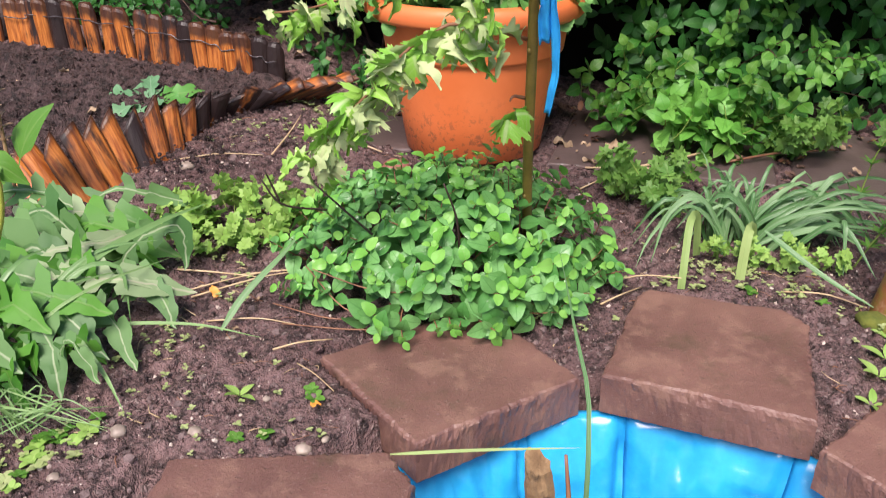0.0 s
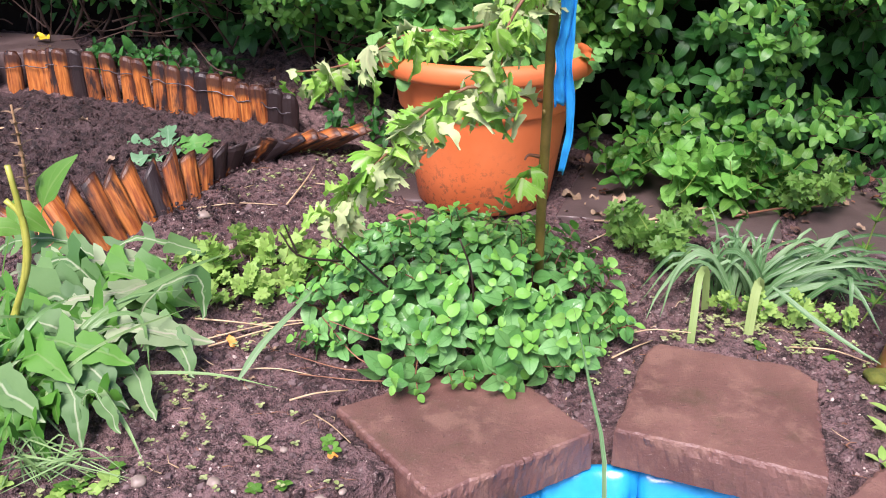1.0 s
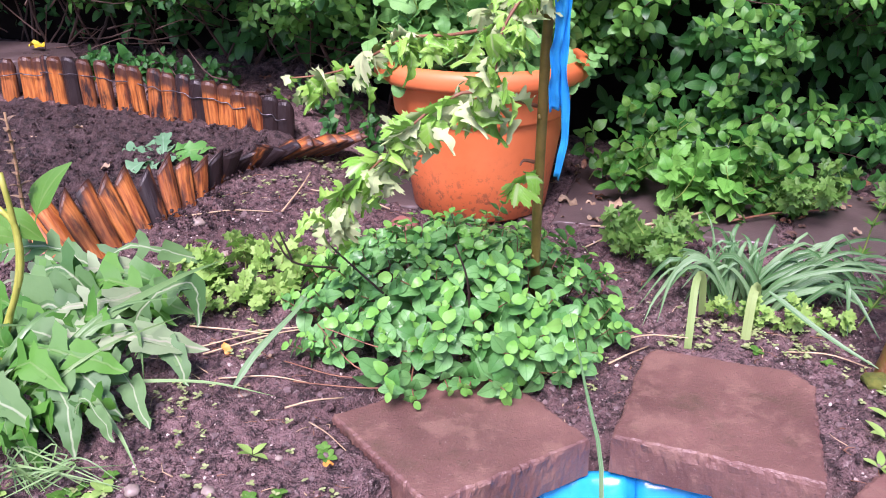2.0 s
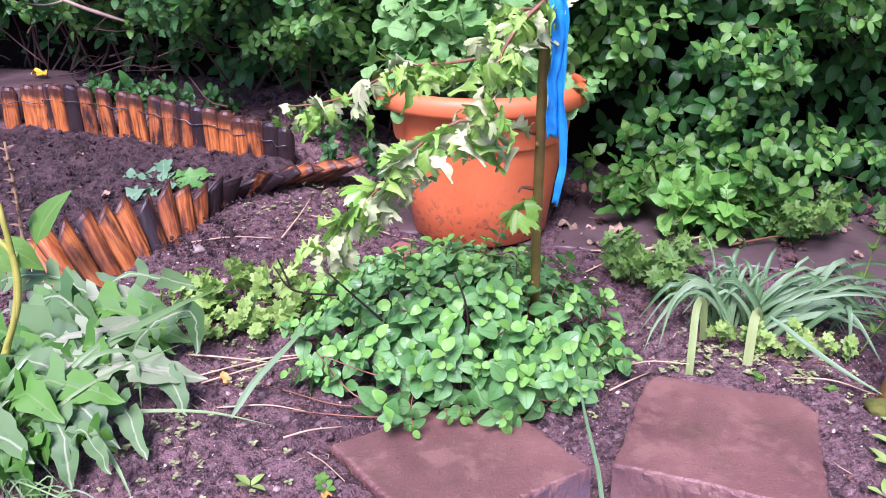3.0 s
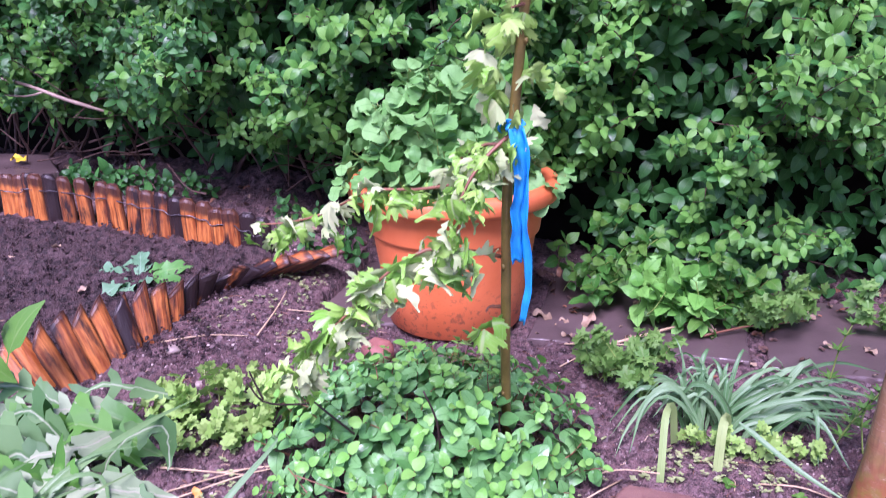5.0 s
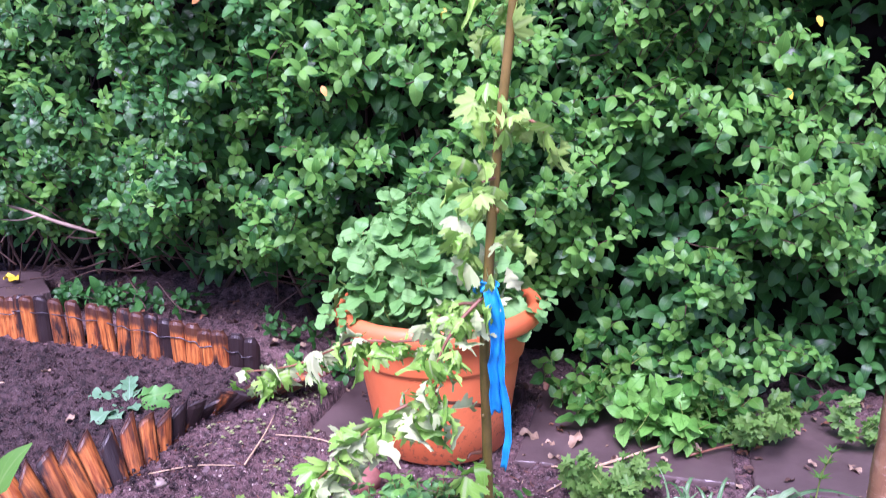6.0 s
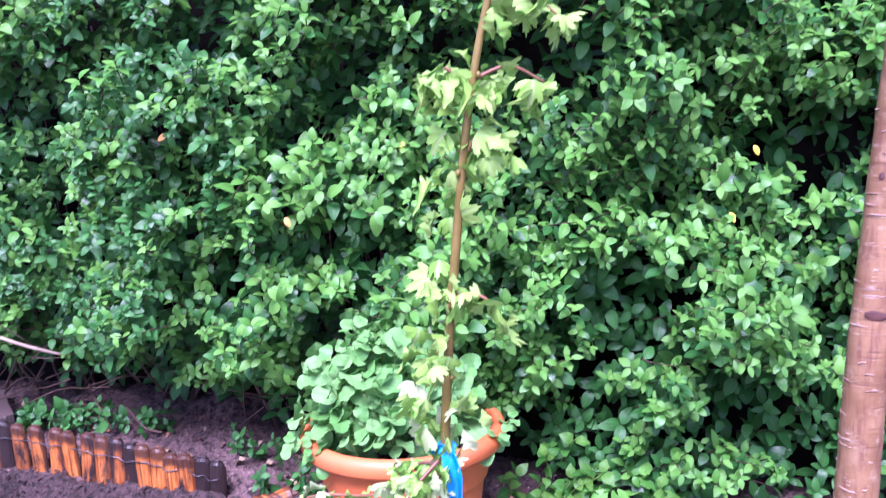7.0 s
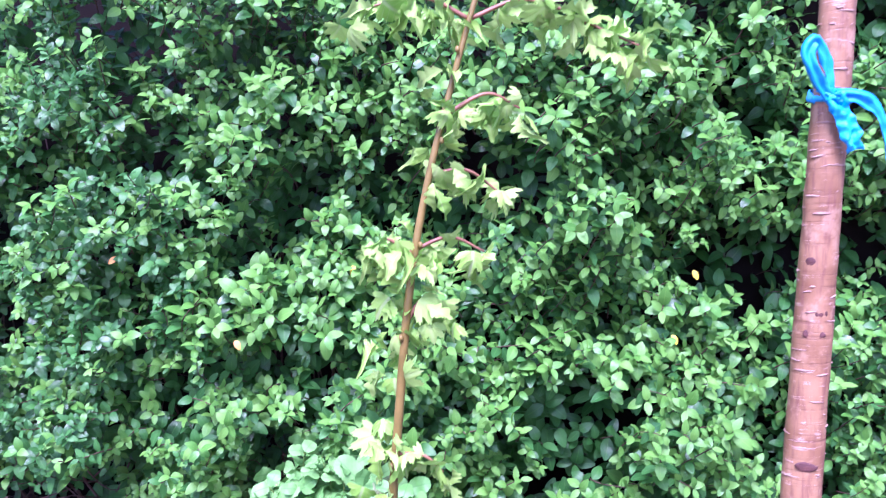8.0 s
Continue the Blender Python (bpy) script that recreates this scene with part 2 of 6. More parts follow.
M_DARKSTEM = surface("dead_stem", (0.020, 0.012, 0.012), (0.065, 0.036, 0.030), 40, (0.5, 0.7), 0.3, 0.001)
M_STEM = surface("green_bark", (0.125, 0.100, 0.018), (0.275, 0.190, 0.045), 30, (0.35, 0.5), 0.3, 0.001)
M_STALK = surface("green_stalk", (0.13, 0.22, 0.04), (0.30, 0.38, 0.09), 30, (0.35, 0.5), 0.2, 0.001)
M_HOLLOW = surface("yellow_stalk", (0.26, 0.30, 0.035), (0.42, 0.42, 0.085), 30, (0.3, 0.45), 0.2, 0.001)
M_REDTWIG = surface("reddish_twig", (0.15, 0.055, 0.03), (0.32, 0.15, 0.08), 30, (0.4, 0.6), 0.3, 0.001)
# near-black on purpose: its colour supplies the deep shade in the hedge gaps
M_SHADE_BACK = surface("hedge_shade_backing", (0.004, 0.003, 0.003), (0.010, 0.007, 0.006), 6, (0.8, 0.95), 0.4, 0.002, spec=0.1)
M_ORANGE = surface("orange_leaf", (0.55, 0.20, 0.03), (0.75, 0.36, 0.08), 60, (0.4, 0.6), 0.3, 0.001)
M_YELLOW = surface("yellow_leaf", (0.62, 0.45, 0.01), (0.75, 0.58, 0.05), 30, (0.4, 0.5), 0.2, 0.001)
M_DEAD = surface("dead_leaf", (0.17, 0.10, 0.06), (0.42, 0.31, 0.20), 40, (0.5, 0.7), 0.3, 0.001)

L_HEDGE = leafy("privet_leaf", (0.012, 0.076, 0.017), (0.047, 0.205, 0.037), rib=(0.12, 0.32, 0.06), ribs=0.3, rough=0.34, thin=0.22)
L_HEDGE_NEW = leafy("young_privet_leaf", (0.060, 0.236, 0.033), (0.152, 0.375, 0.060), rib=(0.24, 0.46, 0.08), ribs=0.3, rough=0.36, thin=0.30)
L_MINT = leafy("marjoram_leaf", (0.050, 0.205, 0.040), (0.185, 0.430, 0.135), rib=(0.045, 0.18, 0.035), ribs=0.5, rough=0.20, thin=0.22, veins=4)
L_MINT_NEW = leafy("young_marjoram_leaf", (0.125, 0.390, 0.055), (0.220, 0.500, 0.095), ribs=0.25, rough=0.26, thin=0.25, veins=4)
L_BALM = leafy("round_toothed_leaf", (0.090, 0.290, 0.056), (0.215, 0.450, 0.135), rib=(0.06, 0.22, 0.045), ribs=0.4, rough=0.45, thin=0.25, veins=6)
L_WEED = leafy("weed_leaf", (0.050, 0.175, 0.020), (0.120, 0.290, 0.040), ribs=0.3, rough=0.4, thin=0.25, veins=5)
L_CABBAGE_NEW = leafy("young_cabbage_leaf", (0.060, 0.230, 0.042), (0.130, 0.340, 0.080), ribs=0.35, rough=0.4, thin=0.22, veins=5)
L_CABBAGE = leafy("blue_green_leaf", (0.070, 0.200, 0.090), (0.150, 0.310, 0.160), rib=(0.34, 0.48, 0.34), ribs=0.4, rough=0.42, thin=0.2, veins=5)
L_NETTLE = leafy("nettle_leaf", (0.095, 0.330, 0.042), (0.210, 0.500, 0.095), rib=(0.06, 0.24, 0.03), ribs=0.5, rough=0.34, thin=0.25, veins=6)
L_FERNY = leafy("ferny_weed_leaf", (0.075, 0.210, 0.030), (0.165, 0.330, 0.065), ribs=0.3, rough=0.42, thin=0.25, veins=5)
L_ELDER = leafy("ground_elder_leaf", (0.013, 0.096, 0.011), (0.050, 0.205, 0.024), ribs=0.3, rough=0.36, thin=0.2, veins=5)
L_LIME = leafy("lime_leaf", (0.225, 0.425, 0.075), (0.365, 0.555, 0.145), ribs=0.25, rough=0.42, thin=0.3, veins=5)
L_PALE = leafy("pale_seedling_leaf", (0.250, 0.330, 0.100), (0.450, 0.500, 0.240), ribs=0.15, rough=0.45, thin=0.25, veins=4)
L_SAP = leafy("variegated_sapling_leaf", (0.150, 0.420, 0.035), (0.360, 0.610, 0.110), rib=(0.58, 0.60, 0.38), ribs=0.4, rough=0.4, thin=0.3, veins=5, spot=((0.62, 0.68, 0.40), 0.60))
L_SAP_TOP = leafy("yellowish_sapling_leaf", (0.235, 0.470, 0.055), (0.390, 0.590, 0.150), rib=(0.48, 0.58, 0.26), ribs=0.3, rough=0.50, thin=0.35, veins=5, spot=((0.60, 0.50, 0.30), 0.66))
L_SAP_PALE = leafy("pale_sapling_leaf", (0.350, 0.480, 0.180), (0.520, 0.590, 0.310), rib=(0.6, 0.58, 0.34), ribs=0.3, rough=0.62, thin=0.25, veins=5)
L_DAND = leafy("dandelion_leaf", (0.044, 0.140, 0.034), (0.130, 0.255, 0.084), rib=(0.46, 0.52, 0.34), ribs=0.6, rough=0.5, thin=0.2, veins=0, broad=0.035)
L_DAND_G = leafy("green_dandelion_leaf", (0.028, 0.140, 0.014), (0.085, 0.260, 0.028), rib=(0.22, 0.32, 0.12), ribs=0.35, rough=0.45, thin=0.22, veins=0, broad=0.035)
L_DAND_PALE = leafy("dandelion_underside", (0.215, 0.315, 0.150), (0.325, 0.410, 0.230), rib=(0.46, 0.44, 0.32), ribs=0.7, rough=0.55, thin=0.2, veins=0, broad=0.035)
L_GRASS = leafy("grass_blade", (0.105, 0.230, 0.075), (0.230, 0.370, 0.140), ribs=0.3, rough=0.34, thin=0.2, veins=1)
L_STRAP = leafy("strap_leaf", (0.050, 0.155, 0.045), (0.160, 0.290, 0.125), rib=(0.34, 0.44, 0.28), ribs=0.45, rough=0.34, thin=0.18, veins=1)
L_STRAW = leafy("bleached_strap_leaf", (0.22, 0.33, 0.10), (0.38, 0.47, 0.18), ribs=0.2, rough=0.45, thin=0.2, veins=1)


# ---- builders ----
RNG = np.random.default_rng(7)


def rnd(a, b):
    return float(RNG.uniform(a, b))


def smooth(a, b, x):
    u = np.clip((np.asarray(x, float) - a) / (b - a), 0, 1)
    return u * u * (3 - 2 * u)


class Batch:
    """Gathers pieces (verts, faces, uvs) and makes them one mesh."""

    def __init__(self):
        self.v, self.f, self.u, self.m, self.n = [], [], [], [], 0

    def add(self, piece, m=None, slot=None):
        v, f, u, s = piece
        if m is not None:
            v = v @ m[:3, :3].T + m[:3, 3]
        self.v.append(v)
        self.f += [tuple(i + self.n for i in q) for q in f]
        self.u.append(u)
        self.m += list(s) if slot is None else [slot] * len(f)
        self.n += len(v)
        return self

    def piece(self):
        return np.concatenate(self.v), self.f, np.concatenate(self.u), self.m

    def mesh(self, name, materials, flat=False):
        me = bpy.data.meshes.new(name)
        v, u = np.concatenate(self.v), np.concatenate(self.u)
        me.from_pydata(v.tolist(), [], self.f)
        for q in materials:
            me.materials.append(q)
        loops = np.empty(len(me.loops), dtype=np.int32)
        me.loops.foreach_get("vertex_index", loops)
        lay = me.uv_layers.new(name="UVMap")
        lay.data.foreach_set("uv", u[loops].astype(np.float32).ravel())
        me.polygons.foreach_set("material_index", np.array(self.m, dtype=np.int32))
        me.polygons.foreach_set("use_smooth", np.full(len(me.polygons), not flat))
        me.update()
        return me


def part(name, mesh, parent=None, label="", at=None, kind=""):
    ob = new(name, mesh)
    if parent is not None:
        ob.parent = parent
    if at is not None:
        ob.matrix_basis = at
    return tagged(ob, label=label, kind=kind)


def thing(name, label, category, at=None, group="", kind=""):
    ob = new(name)
    ob.empty_display_size = 0.05
    if at is not None:
        ob.matrix_basis = at
    return tagged(ob, label, category, group, kind)


def unit(v):
    v = np.asarray(v, float)
    return v / max(np.linalg.norm(v), 1e-9)


def orient(p, d, up=(0, 0, 1), s=1.0, roll=0.0):
    """Y along d, Z near up."""
    y = unit(d)
    x = np.cross(y, unit(up))
    if np.linalg.norm(x) < 1e-3:
        x = np.cross(y, (1, 0.1, 0))
    x = unit(x)
    z = np.cross(x, y)
    if roll:
        c, k = math.cos(roll), math.sin(roll)
        x, z = c * x + k * z, c * z - k * x
    m = np.eye(4)
    m[:3, 0], m[:3, 1], m[:3, 2], m[:3, 3] = x * s, y * s, z * s, p
    return m


def mat4(m):
    return Matrix(m.tolist())


def leaf(length, width, prof, rows=5, fold=0.25, droop=0.25, teeth=None, stalk=0.0, twist=0.0, wave=0.0, slot=0):
    """A leaf along +Y: prof(s) is its half width; teeth(s) scales it and pushes the margin forward."""
    v, u = [], []
    for i in range(rows + 1):
        s = i / rows
        w = 0.5 * width * prof(s)
        push = 0.0
        if teeth:
            k, push = teeth(s)
            w *= k
        y = stalk + length * (s - 0.10 * droop * s * s)
        z = -droop * length * s * s * 0.6 + 0.12 * length * s * (1 - s)
        a = twist * s
        for side in (-1, 0, 1):
            lift = abs(side) * w * fold + side * wave * w * math.sin(9 * s) * 0.8
            v.append((side * w * math.cos(a) - lift * math.sin(a) * side, y + abs(side) * push * length, z + lift + side * w * math.sin(a)))
            u.append((0.5 + 0.5 * side, s))
    f = []
    for i in range(rows):
        a = 3 * i
        f += [(a, a + 1, a + 4, a + 3), (a + 1, a + 2, a + 5, a + 4)]
    return np.array(v), f, np.array(u), [slot] * len(f)


def oval(s):
    return max(0.04, math.sin(math.pi * min(1, s ** 0.8 * 0.98 + 0.01)) ** 0.8)


def roundish(s):
    return max(0.05, (4 * (0.03 + 0.97 * s) * (1 - 0.985 * s)) ** 0.45)


def lance(s):
    return max(0.03, math.sin(math.pi * s ** 0.6 * 0.985 + 0.02))


def saw(n, depth, lean=0.0):
    """Teeth that point to the tip."""
    def k(s):
        q = (s * n) % 1.0
        return 1 - depth * (1 - q), lean * q
    return k


def lobed(n, depth, lean=0.03):
    def k(s):
        q = 0.5 - 0.5 * math.cos(2 * math.pi * s * n)
        return 1 - depth * (1 - q ** 0.7), lean * q
    return k


def palm(size, lobes=5, depth=0.45, nick=0.10, droop=0.3, cup=-0.25, slot=0, open_by=0.75, n=33):
    """A lobed leaf like a hand, its stalk at the origin, along +Y."""
    v, u = [(0, 0.10 * size, 0)], [(0.5, 0.1)]
    for ring in (0.55, 1.0):
        for i in range(n):
            a = (i / (n - 1) * 2 - 1) * math.pi * open_by
            q = abs(math.cos(a * lobes / (2 * open_by) * 0.98))
            r = size * (1 - 0.42 * abs(a) / math.pi) * (1 - depth * (1 - q ** 0.8)) * (1 - nick * (i % 2))
            r *= ring if ring == 1.0 else 0.55 * (1 - depth * 0.2) / max(0.5, 1 - depth * (1 - q ** 0.8)) ** 0.4
            x, y = r * math.sin(a), 0.10 * size + r * math.cos(a)
            s = max(0, y) / size
            v.append((x, y * (1 - 0.12 * droop * s), -0.55 * droop * size * s * s + cup * x * x / size + 0.02 * size * math.sin(a * 7) * ring))
            u.append((0.5 + 0.5 * x / size, min(1, max(0, y / size))))
    f = [(0, 1 + i, 2 + i) for i in range(n - 1)]
    f += [(1 + i, 1 + n + i, 2 + n + i, 2 + i) for i in range(n - 1)]
    f = [tuple(reversed(q)) for q in f]
    return np.array(v), f, np.array(u), [slot] * len(f)


def tube(points, radii, sides=6, slot=0, cap=True):
    """A round stem through points, with a radius at each."""
    p = np.asarray(points, float)
    r = np.interp(np.linspace(0, 1, len(p)), np.linspace(0, 1, len(radii)), radii)
    v, f, u = [], [], []
    side = None
    for i in range(len(p)):
        d = unit(p[min(i + 1, len(p) - 1)] - p[max(i - 1, 0)])
        if side is None:
            side = unit(np.cross(d, (0.31, 0.9, 0.2) if abs(d[1]) < 0.9 else (1, 0, 0)))
        side = unit(side - d * np.dot(side, d))
        up = np.cross(d, side)
        for k in range(sides):
            a = 2 * math.pi * k / sides
            v.append(p[i] + r[i] * (math.cos(a) * side + math.sin(a) * up))
            u.append((k / sides, i / max(1, len(p) - 1)))
    for i in range(len(p) - 1):
        for k in range(sides):
            a, b = i * sides + k, i * sides + (k + 1) % sides
            f.append((a, b, b + sides, a + sides))
    if cap:
        f.append(tuple(range((len(p) - 1) * sides, len(p) * sides)))
        f.append(tuple(reversed(range(sides))))
    return np.array(v), f, np.array(u), [slot] * len(f)


def curve(points, n=16):
    """A smooth line through points."""
    p = np.asarray(points, float)
    q = np.vstack([2 * p[0] - p[1], p, 2 * p[-1] - p[-2]])
    out = []
    for t in np.linspace(0, len(p) - 1 - 1e-6, n):
        i, s = int(t), t - int(t)
        a, b, c, d = q[i:i + 4]
        out.append(0.5 * (2 * b + (c - a) * s + (2 * a - 5 * b + 4 * c - d) * s * s + (3 * b - a - 3 * c + d) * s ** 3))
    return np.array(out)


def blade(points, width, n=14, fold=0.35, prof=None, face=(0, 0, 1), slot=0, twist=0.0):
    """A long leaf or ribbon through points, folded along its middle."""
    p = curve(points, n * 5)
    run = np.concatenate([[0], np.cumsum(np.linalg.norm(np.diff(p, axis=0), axis=1))])
    p = np.stack([np.interp(np.linspace(0, run[-1], n), run, p[:, i]) for i in range(3)], 1)
    prof = prof or (lambda s: min(1.0, 0.35 + 5 * s) * max(0.04, 1 - s ** 3))
    v, u = [], []
    for i in range(n):
        s = i / (n - 1)
        d = unit(p[min(i + 1, n - 1)] - p[max(i - 1, 0)])
        x = unit(np.cross(d, unit(face)))
        z = np.cross(x, d)
        a = twist * s
        x, z = math.cos(a) * x + math.sin(a) * z, math.cos(a) * z - math.sin(a) * x
        w = 0.5 * width * prof(s)
        for k in (-1, 0, 1):
            v.append(p[i] + k * w * x + abs(k) * w * fold * z)
            u.append((0.5 + 0.5 * k, s))
    f = []
    for i in range(n - 1):
        a = 3 * i
        f += [(a, a + 1, a + 4, a + 3), (a + 1, a + 2, a + 5, a + 4)]
    return np.array(v), f, np.array(u), [slot] * len(f)


def lathe(profile, sides=64, slot=0):
    v, f, u = [], [], []
    n = len(profile)
    for k in range(sides):
        a = 2 * math.pi * k / sides
        for j, (r, z) in enumerate(profile):
            v.append((r * math.cos(a), r * math.sin(a), z))
            u.append((k / sides, j / n))
    for k in range(sides):
        for j in range(n - 1):
            a, b = k * n + j, ((k + 1) % sides) * n + j
            f.append((a, b, b + 1, a + 1))
    return np.array(v), f, np.array(u), [slot] * len(f)


def lump(size, seed, flat=0.7, rough=0.25, rings=5, sides=8):
    """A small stone or clod."""
    v, f = [(0, 0, -flat)], []
    for i in range(1, rings):
        a = math.pi * i / rings
        for k in range(sides):
            b = 2 * math.pi * k / sides
            v.append((math.sin(a) * math.cos(b), math.sin(a) * math.sin(b), -math.cos(a) * flat))
    v.append((0, 0, flat))
    v = np.array([Vector(q) * (1 + rough * noise.noise(Vector(q) * 1.3 + Vector((seed * 7.1, seed * 3.3, 0)))) for q in v]) * size
    for k in range(sides):
        f.append((0, 1 + (k + 1) % sides, 1 + k))
        for i in range(rings - 2):
            a, b = 1 + i * sides + k, 1 + i * sides + (k + 1) % sides
            f.append((a, b, b + sides, a + sides))
        f.append((1 + (rings - 2) * sides + k, 1 + (rings - 2) * sides + (k + 1) % sides, len(v) - 1))
    return v, f, np.zeros((len(v), 2)), [0] * len(f)


def block(outline, top, thick, round_by=0.006, tilt=(0, 0)):
    """A slab over an outline, its upper edge worn round."""
    o = np.asarray(outline, float)
    c = o.mean(0)
    dense = []
    for i in range(len(o)):
        for s in np.linspace(0, 1, 57)[:-1]:
            dense.append(o[i] * (1 - s) + o[(i + 1) % len(o)] * s)
    o = np.array(dense)
    wear = np.array([noise.noise(Vector((q[0] * 31, q[1] * 31, top * 9))) + 0.9 * noise.noise(Vector((q[0] * 130, q[1] * 130, 2))) + 0.8 * noise.noise(Vector((q[0] * 300, q[1] * 300, 5))) for q in o])
    steps = [(0.0, -thick), (0.0, -thick * 0.72), (0.0, -thick * 0.48), (0.0, -thick * 0.27), (0.0, -round_by * 1.1), (0.25, -round_by * 0.35), (0.9, 0.0)]
    v, f, n, last = [], [], len(o), len(steps) - 1
    for k, (inn, z) in enumerate(steps):
        for q, w in zip(o, wear):
            d = (c - q) / np.linalg.norm(c - q)
            pock = 0.0016 * noise.noise(Vector((q[0] * 90, q[1] * 90, z * 90))) + 0.0012 * noise.noise(Vector((q[0] * 220, q[1] * 220, z * 220)))
            e = q + d * (round_by * (inn + (0.45 * w if k > last - 3 else 0.0) + 0.25) + pock * (k < last))
            zz = top + z * (1 + 0.5 * w * (k in (last - 2, last - 1)))
            v.append((e[0], e[1], zz + tilt[0] * (e[0] - c[0]) + tilt[1] * (e[1] - c[1])))
    for k in range(len(steps) - 1):
        for i in range(n):
            j = (i + 1) % n
            f.append((k * n + i, k * n + j, (k + 1) * n + j, (k + 1) * n + i))
    f += [tuple(range(last * n, (last + 1) * n)), tuple(reversed(range(n)))]
    return np.array(v), f, np.zeros((len(v), 2)), [0] * len(f)


# ---- the lie of the land ----
POND, POND_R = (0.22, 0.50), 0.385
SLABS = [
    ([(-0.173, 0.955), (-0.028, 0.761), (0.195, 0.901), (0.062, 1.100)], 0.010, (0.0, 0.0)),
    ([(0.220, 0.898), (0.306, 1.105), (0.330, 1.130), (0.530, 1.064), (0.549, 1.022), (0.476, 0.797)], 0.020, (0.0, 0.02)),
    ([(-0.325, 0.738), (-0.060, 0.753), (-0.024, 0.695), (-0.055, 0.470), (-0.345, 0.455)], 0.010, (0.0, 0.0)),
    ([(0.462, 0.758), (0.590, 0.862), (0.770, 0.700), (0.610, 0.540)], 0.008, (0.0, 0.0)),
]
THICK = 0.062
FLAGS = [((0.985, 1.640), 0.030, 0.47), ((0.505, 1.785), 0.036, 0.48), ((0.010, 1.925), 0.038, 0.48)]
FLAG_TURN = -16.5


def ease(a, b, x):
    u = min(1.0, max(0.0, (x - a) / (b - a)))
    return u * u * (3 - 2 * u)


def rise(x, y):
    return 0.008 + max(0.0, min(y, 2.6) - 1.1) * (0.036 + 0.112 * ease(-0.05, -0.5, x))


def lay(x, y):
    """Height of the bare earth, with its clods."""
    q = Vector((x, y, 0))
    bed = ease(-0.60, -0.75, x + 0.45 * (y - 1.55)) * ease(1.45, 1.6, y) * ease(2.12, 2.02, y)
    rough = 0.013 + 0.006 * bed
    return rise(x, y) + 0.008 * bed + rough * noise.fractal(q * 9, 0.9, 2.1, 5) + 0.65 * rough * noise.fractal(q * 42, 0.7, 2.0, 4) + 0.0050 * noise.noise(q * 110)


def flag_outline(c, size, wide=0.40):
    a = radians(FLAG_TURN)
    ux, uy = np.array((math.cos(a), math.sin(a))), np.array((-math.sin(a), math.cos(a)))
    return [tuple(np.array(c) + ux * sx * size / 2 + uy * sy * wide / 2) for sx, sy in ((-1, -1), (1, -1), (1, 1), (-1, 1))]


def grown(o, grow):
    """An outline pushed out from its middle, with its bounds."""
    c = np.mean(o, 0)
    p = [tuple(float(k) for k in np.array(q) + grow * unit(np.array(q) - c)) for q in o]
    return p, min(q[0] for q in p), max(q[0] for q in p), min(q[1] for q in p), max(q[1] for q in p)


def inside(shape, x, y):
    p, x0, x1, y0, y1 = shape
    if x < x0 or x > x1 or y < y0 or y > y1:
        return False
    hit, (bx, by) = False, p[-1]
    for ax, ay in p:
        if (ay > y) != (by > y) and x < (bx - ax) * (y - ay) / (by - ay) + ax:
            hit = not hit
        bx, by = ax, ay
    return hit


SLAB_IN = [(grown(o, -0.004), grown(o, 0.03), grown(o, 0.012), top) for o, top, _ in SLABS]
FLAG_IN = [(grown(flag_outline(c, s), -0.01), grown(flag_outline(c, s), 0.005), top) for c, top, s in FLAGS]


def floor_at(x, y):
    z = lay(x, y)
    for under, near, _, top in SLAB_IN:
        if inside(near, x, y):
            z = min(z, top - THICK - 0.001 if inside(under, x, y) else top - 0.012)
    for under, _, top in FLAG_IN:
        if inside(under, x, y):
            z = min(z, top - 0.05)
    d = math.hypot(x - POND[0], y - POND[1])
    if d < POND_R + 0.06:
        z = min(z, -0.072 - 0.30 * ease(POND_R + 0.035, POND_R + 0.01, d))
    return z


def build_ground():
    fine_x = np.concatenate([np.arange(-1.75, -0.75, 0.0125), np.arange(-0.75, 0.78, 0.0065), np.arange(0.78, 1.551, 0.0125)])
    fine_y = np.concatenate([np.arange(0.04, 0.66, 0.0125), np.arange(0.66, 1.45, 0.0065), np.arange(1.45, 2.851, 0.0125)])
    far = np.array([0.15, 0.5, 1.2, 3, 8, 25, 90, 300, 1000, 3000])
    xs = np.concatenate([fine_x[0] - far[::-1], fine_x, fine_x[-1] + far])
    ys = np.concatenate([fine_y[0] - far[::-1], fine_y, fine_y[-1] + far])
    nx, ny = len(xs), len(ys)
    v = [(x, y, floor_at(x, y)) if -1.8 < x < 1.6 and 0.0 < y < 2.9 else (x, y, float(rise(x, y)) - 0.002) for y in ys for x in xs]
    b = Batch()
    f = [(j * nx + i, j * nx + i + 1, (j + 1) * nx + i + 1, (j + 1) * nx + i) for j in range(ny - 1) for i in range(nx - 1)]
    b.add((np.array(v), f, np.zeros((len(v), 2)), [0] * len(f)))
    tagged(new("ground", b.mesh("ground", [M_SOIL])), "dark wet brown garden soil with crumbs and clods", "soil", kind="structure")


build_ground()


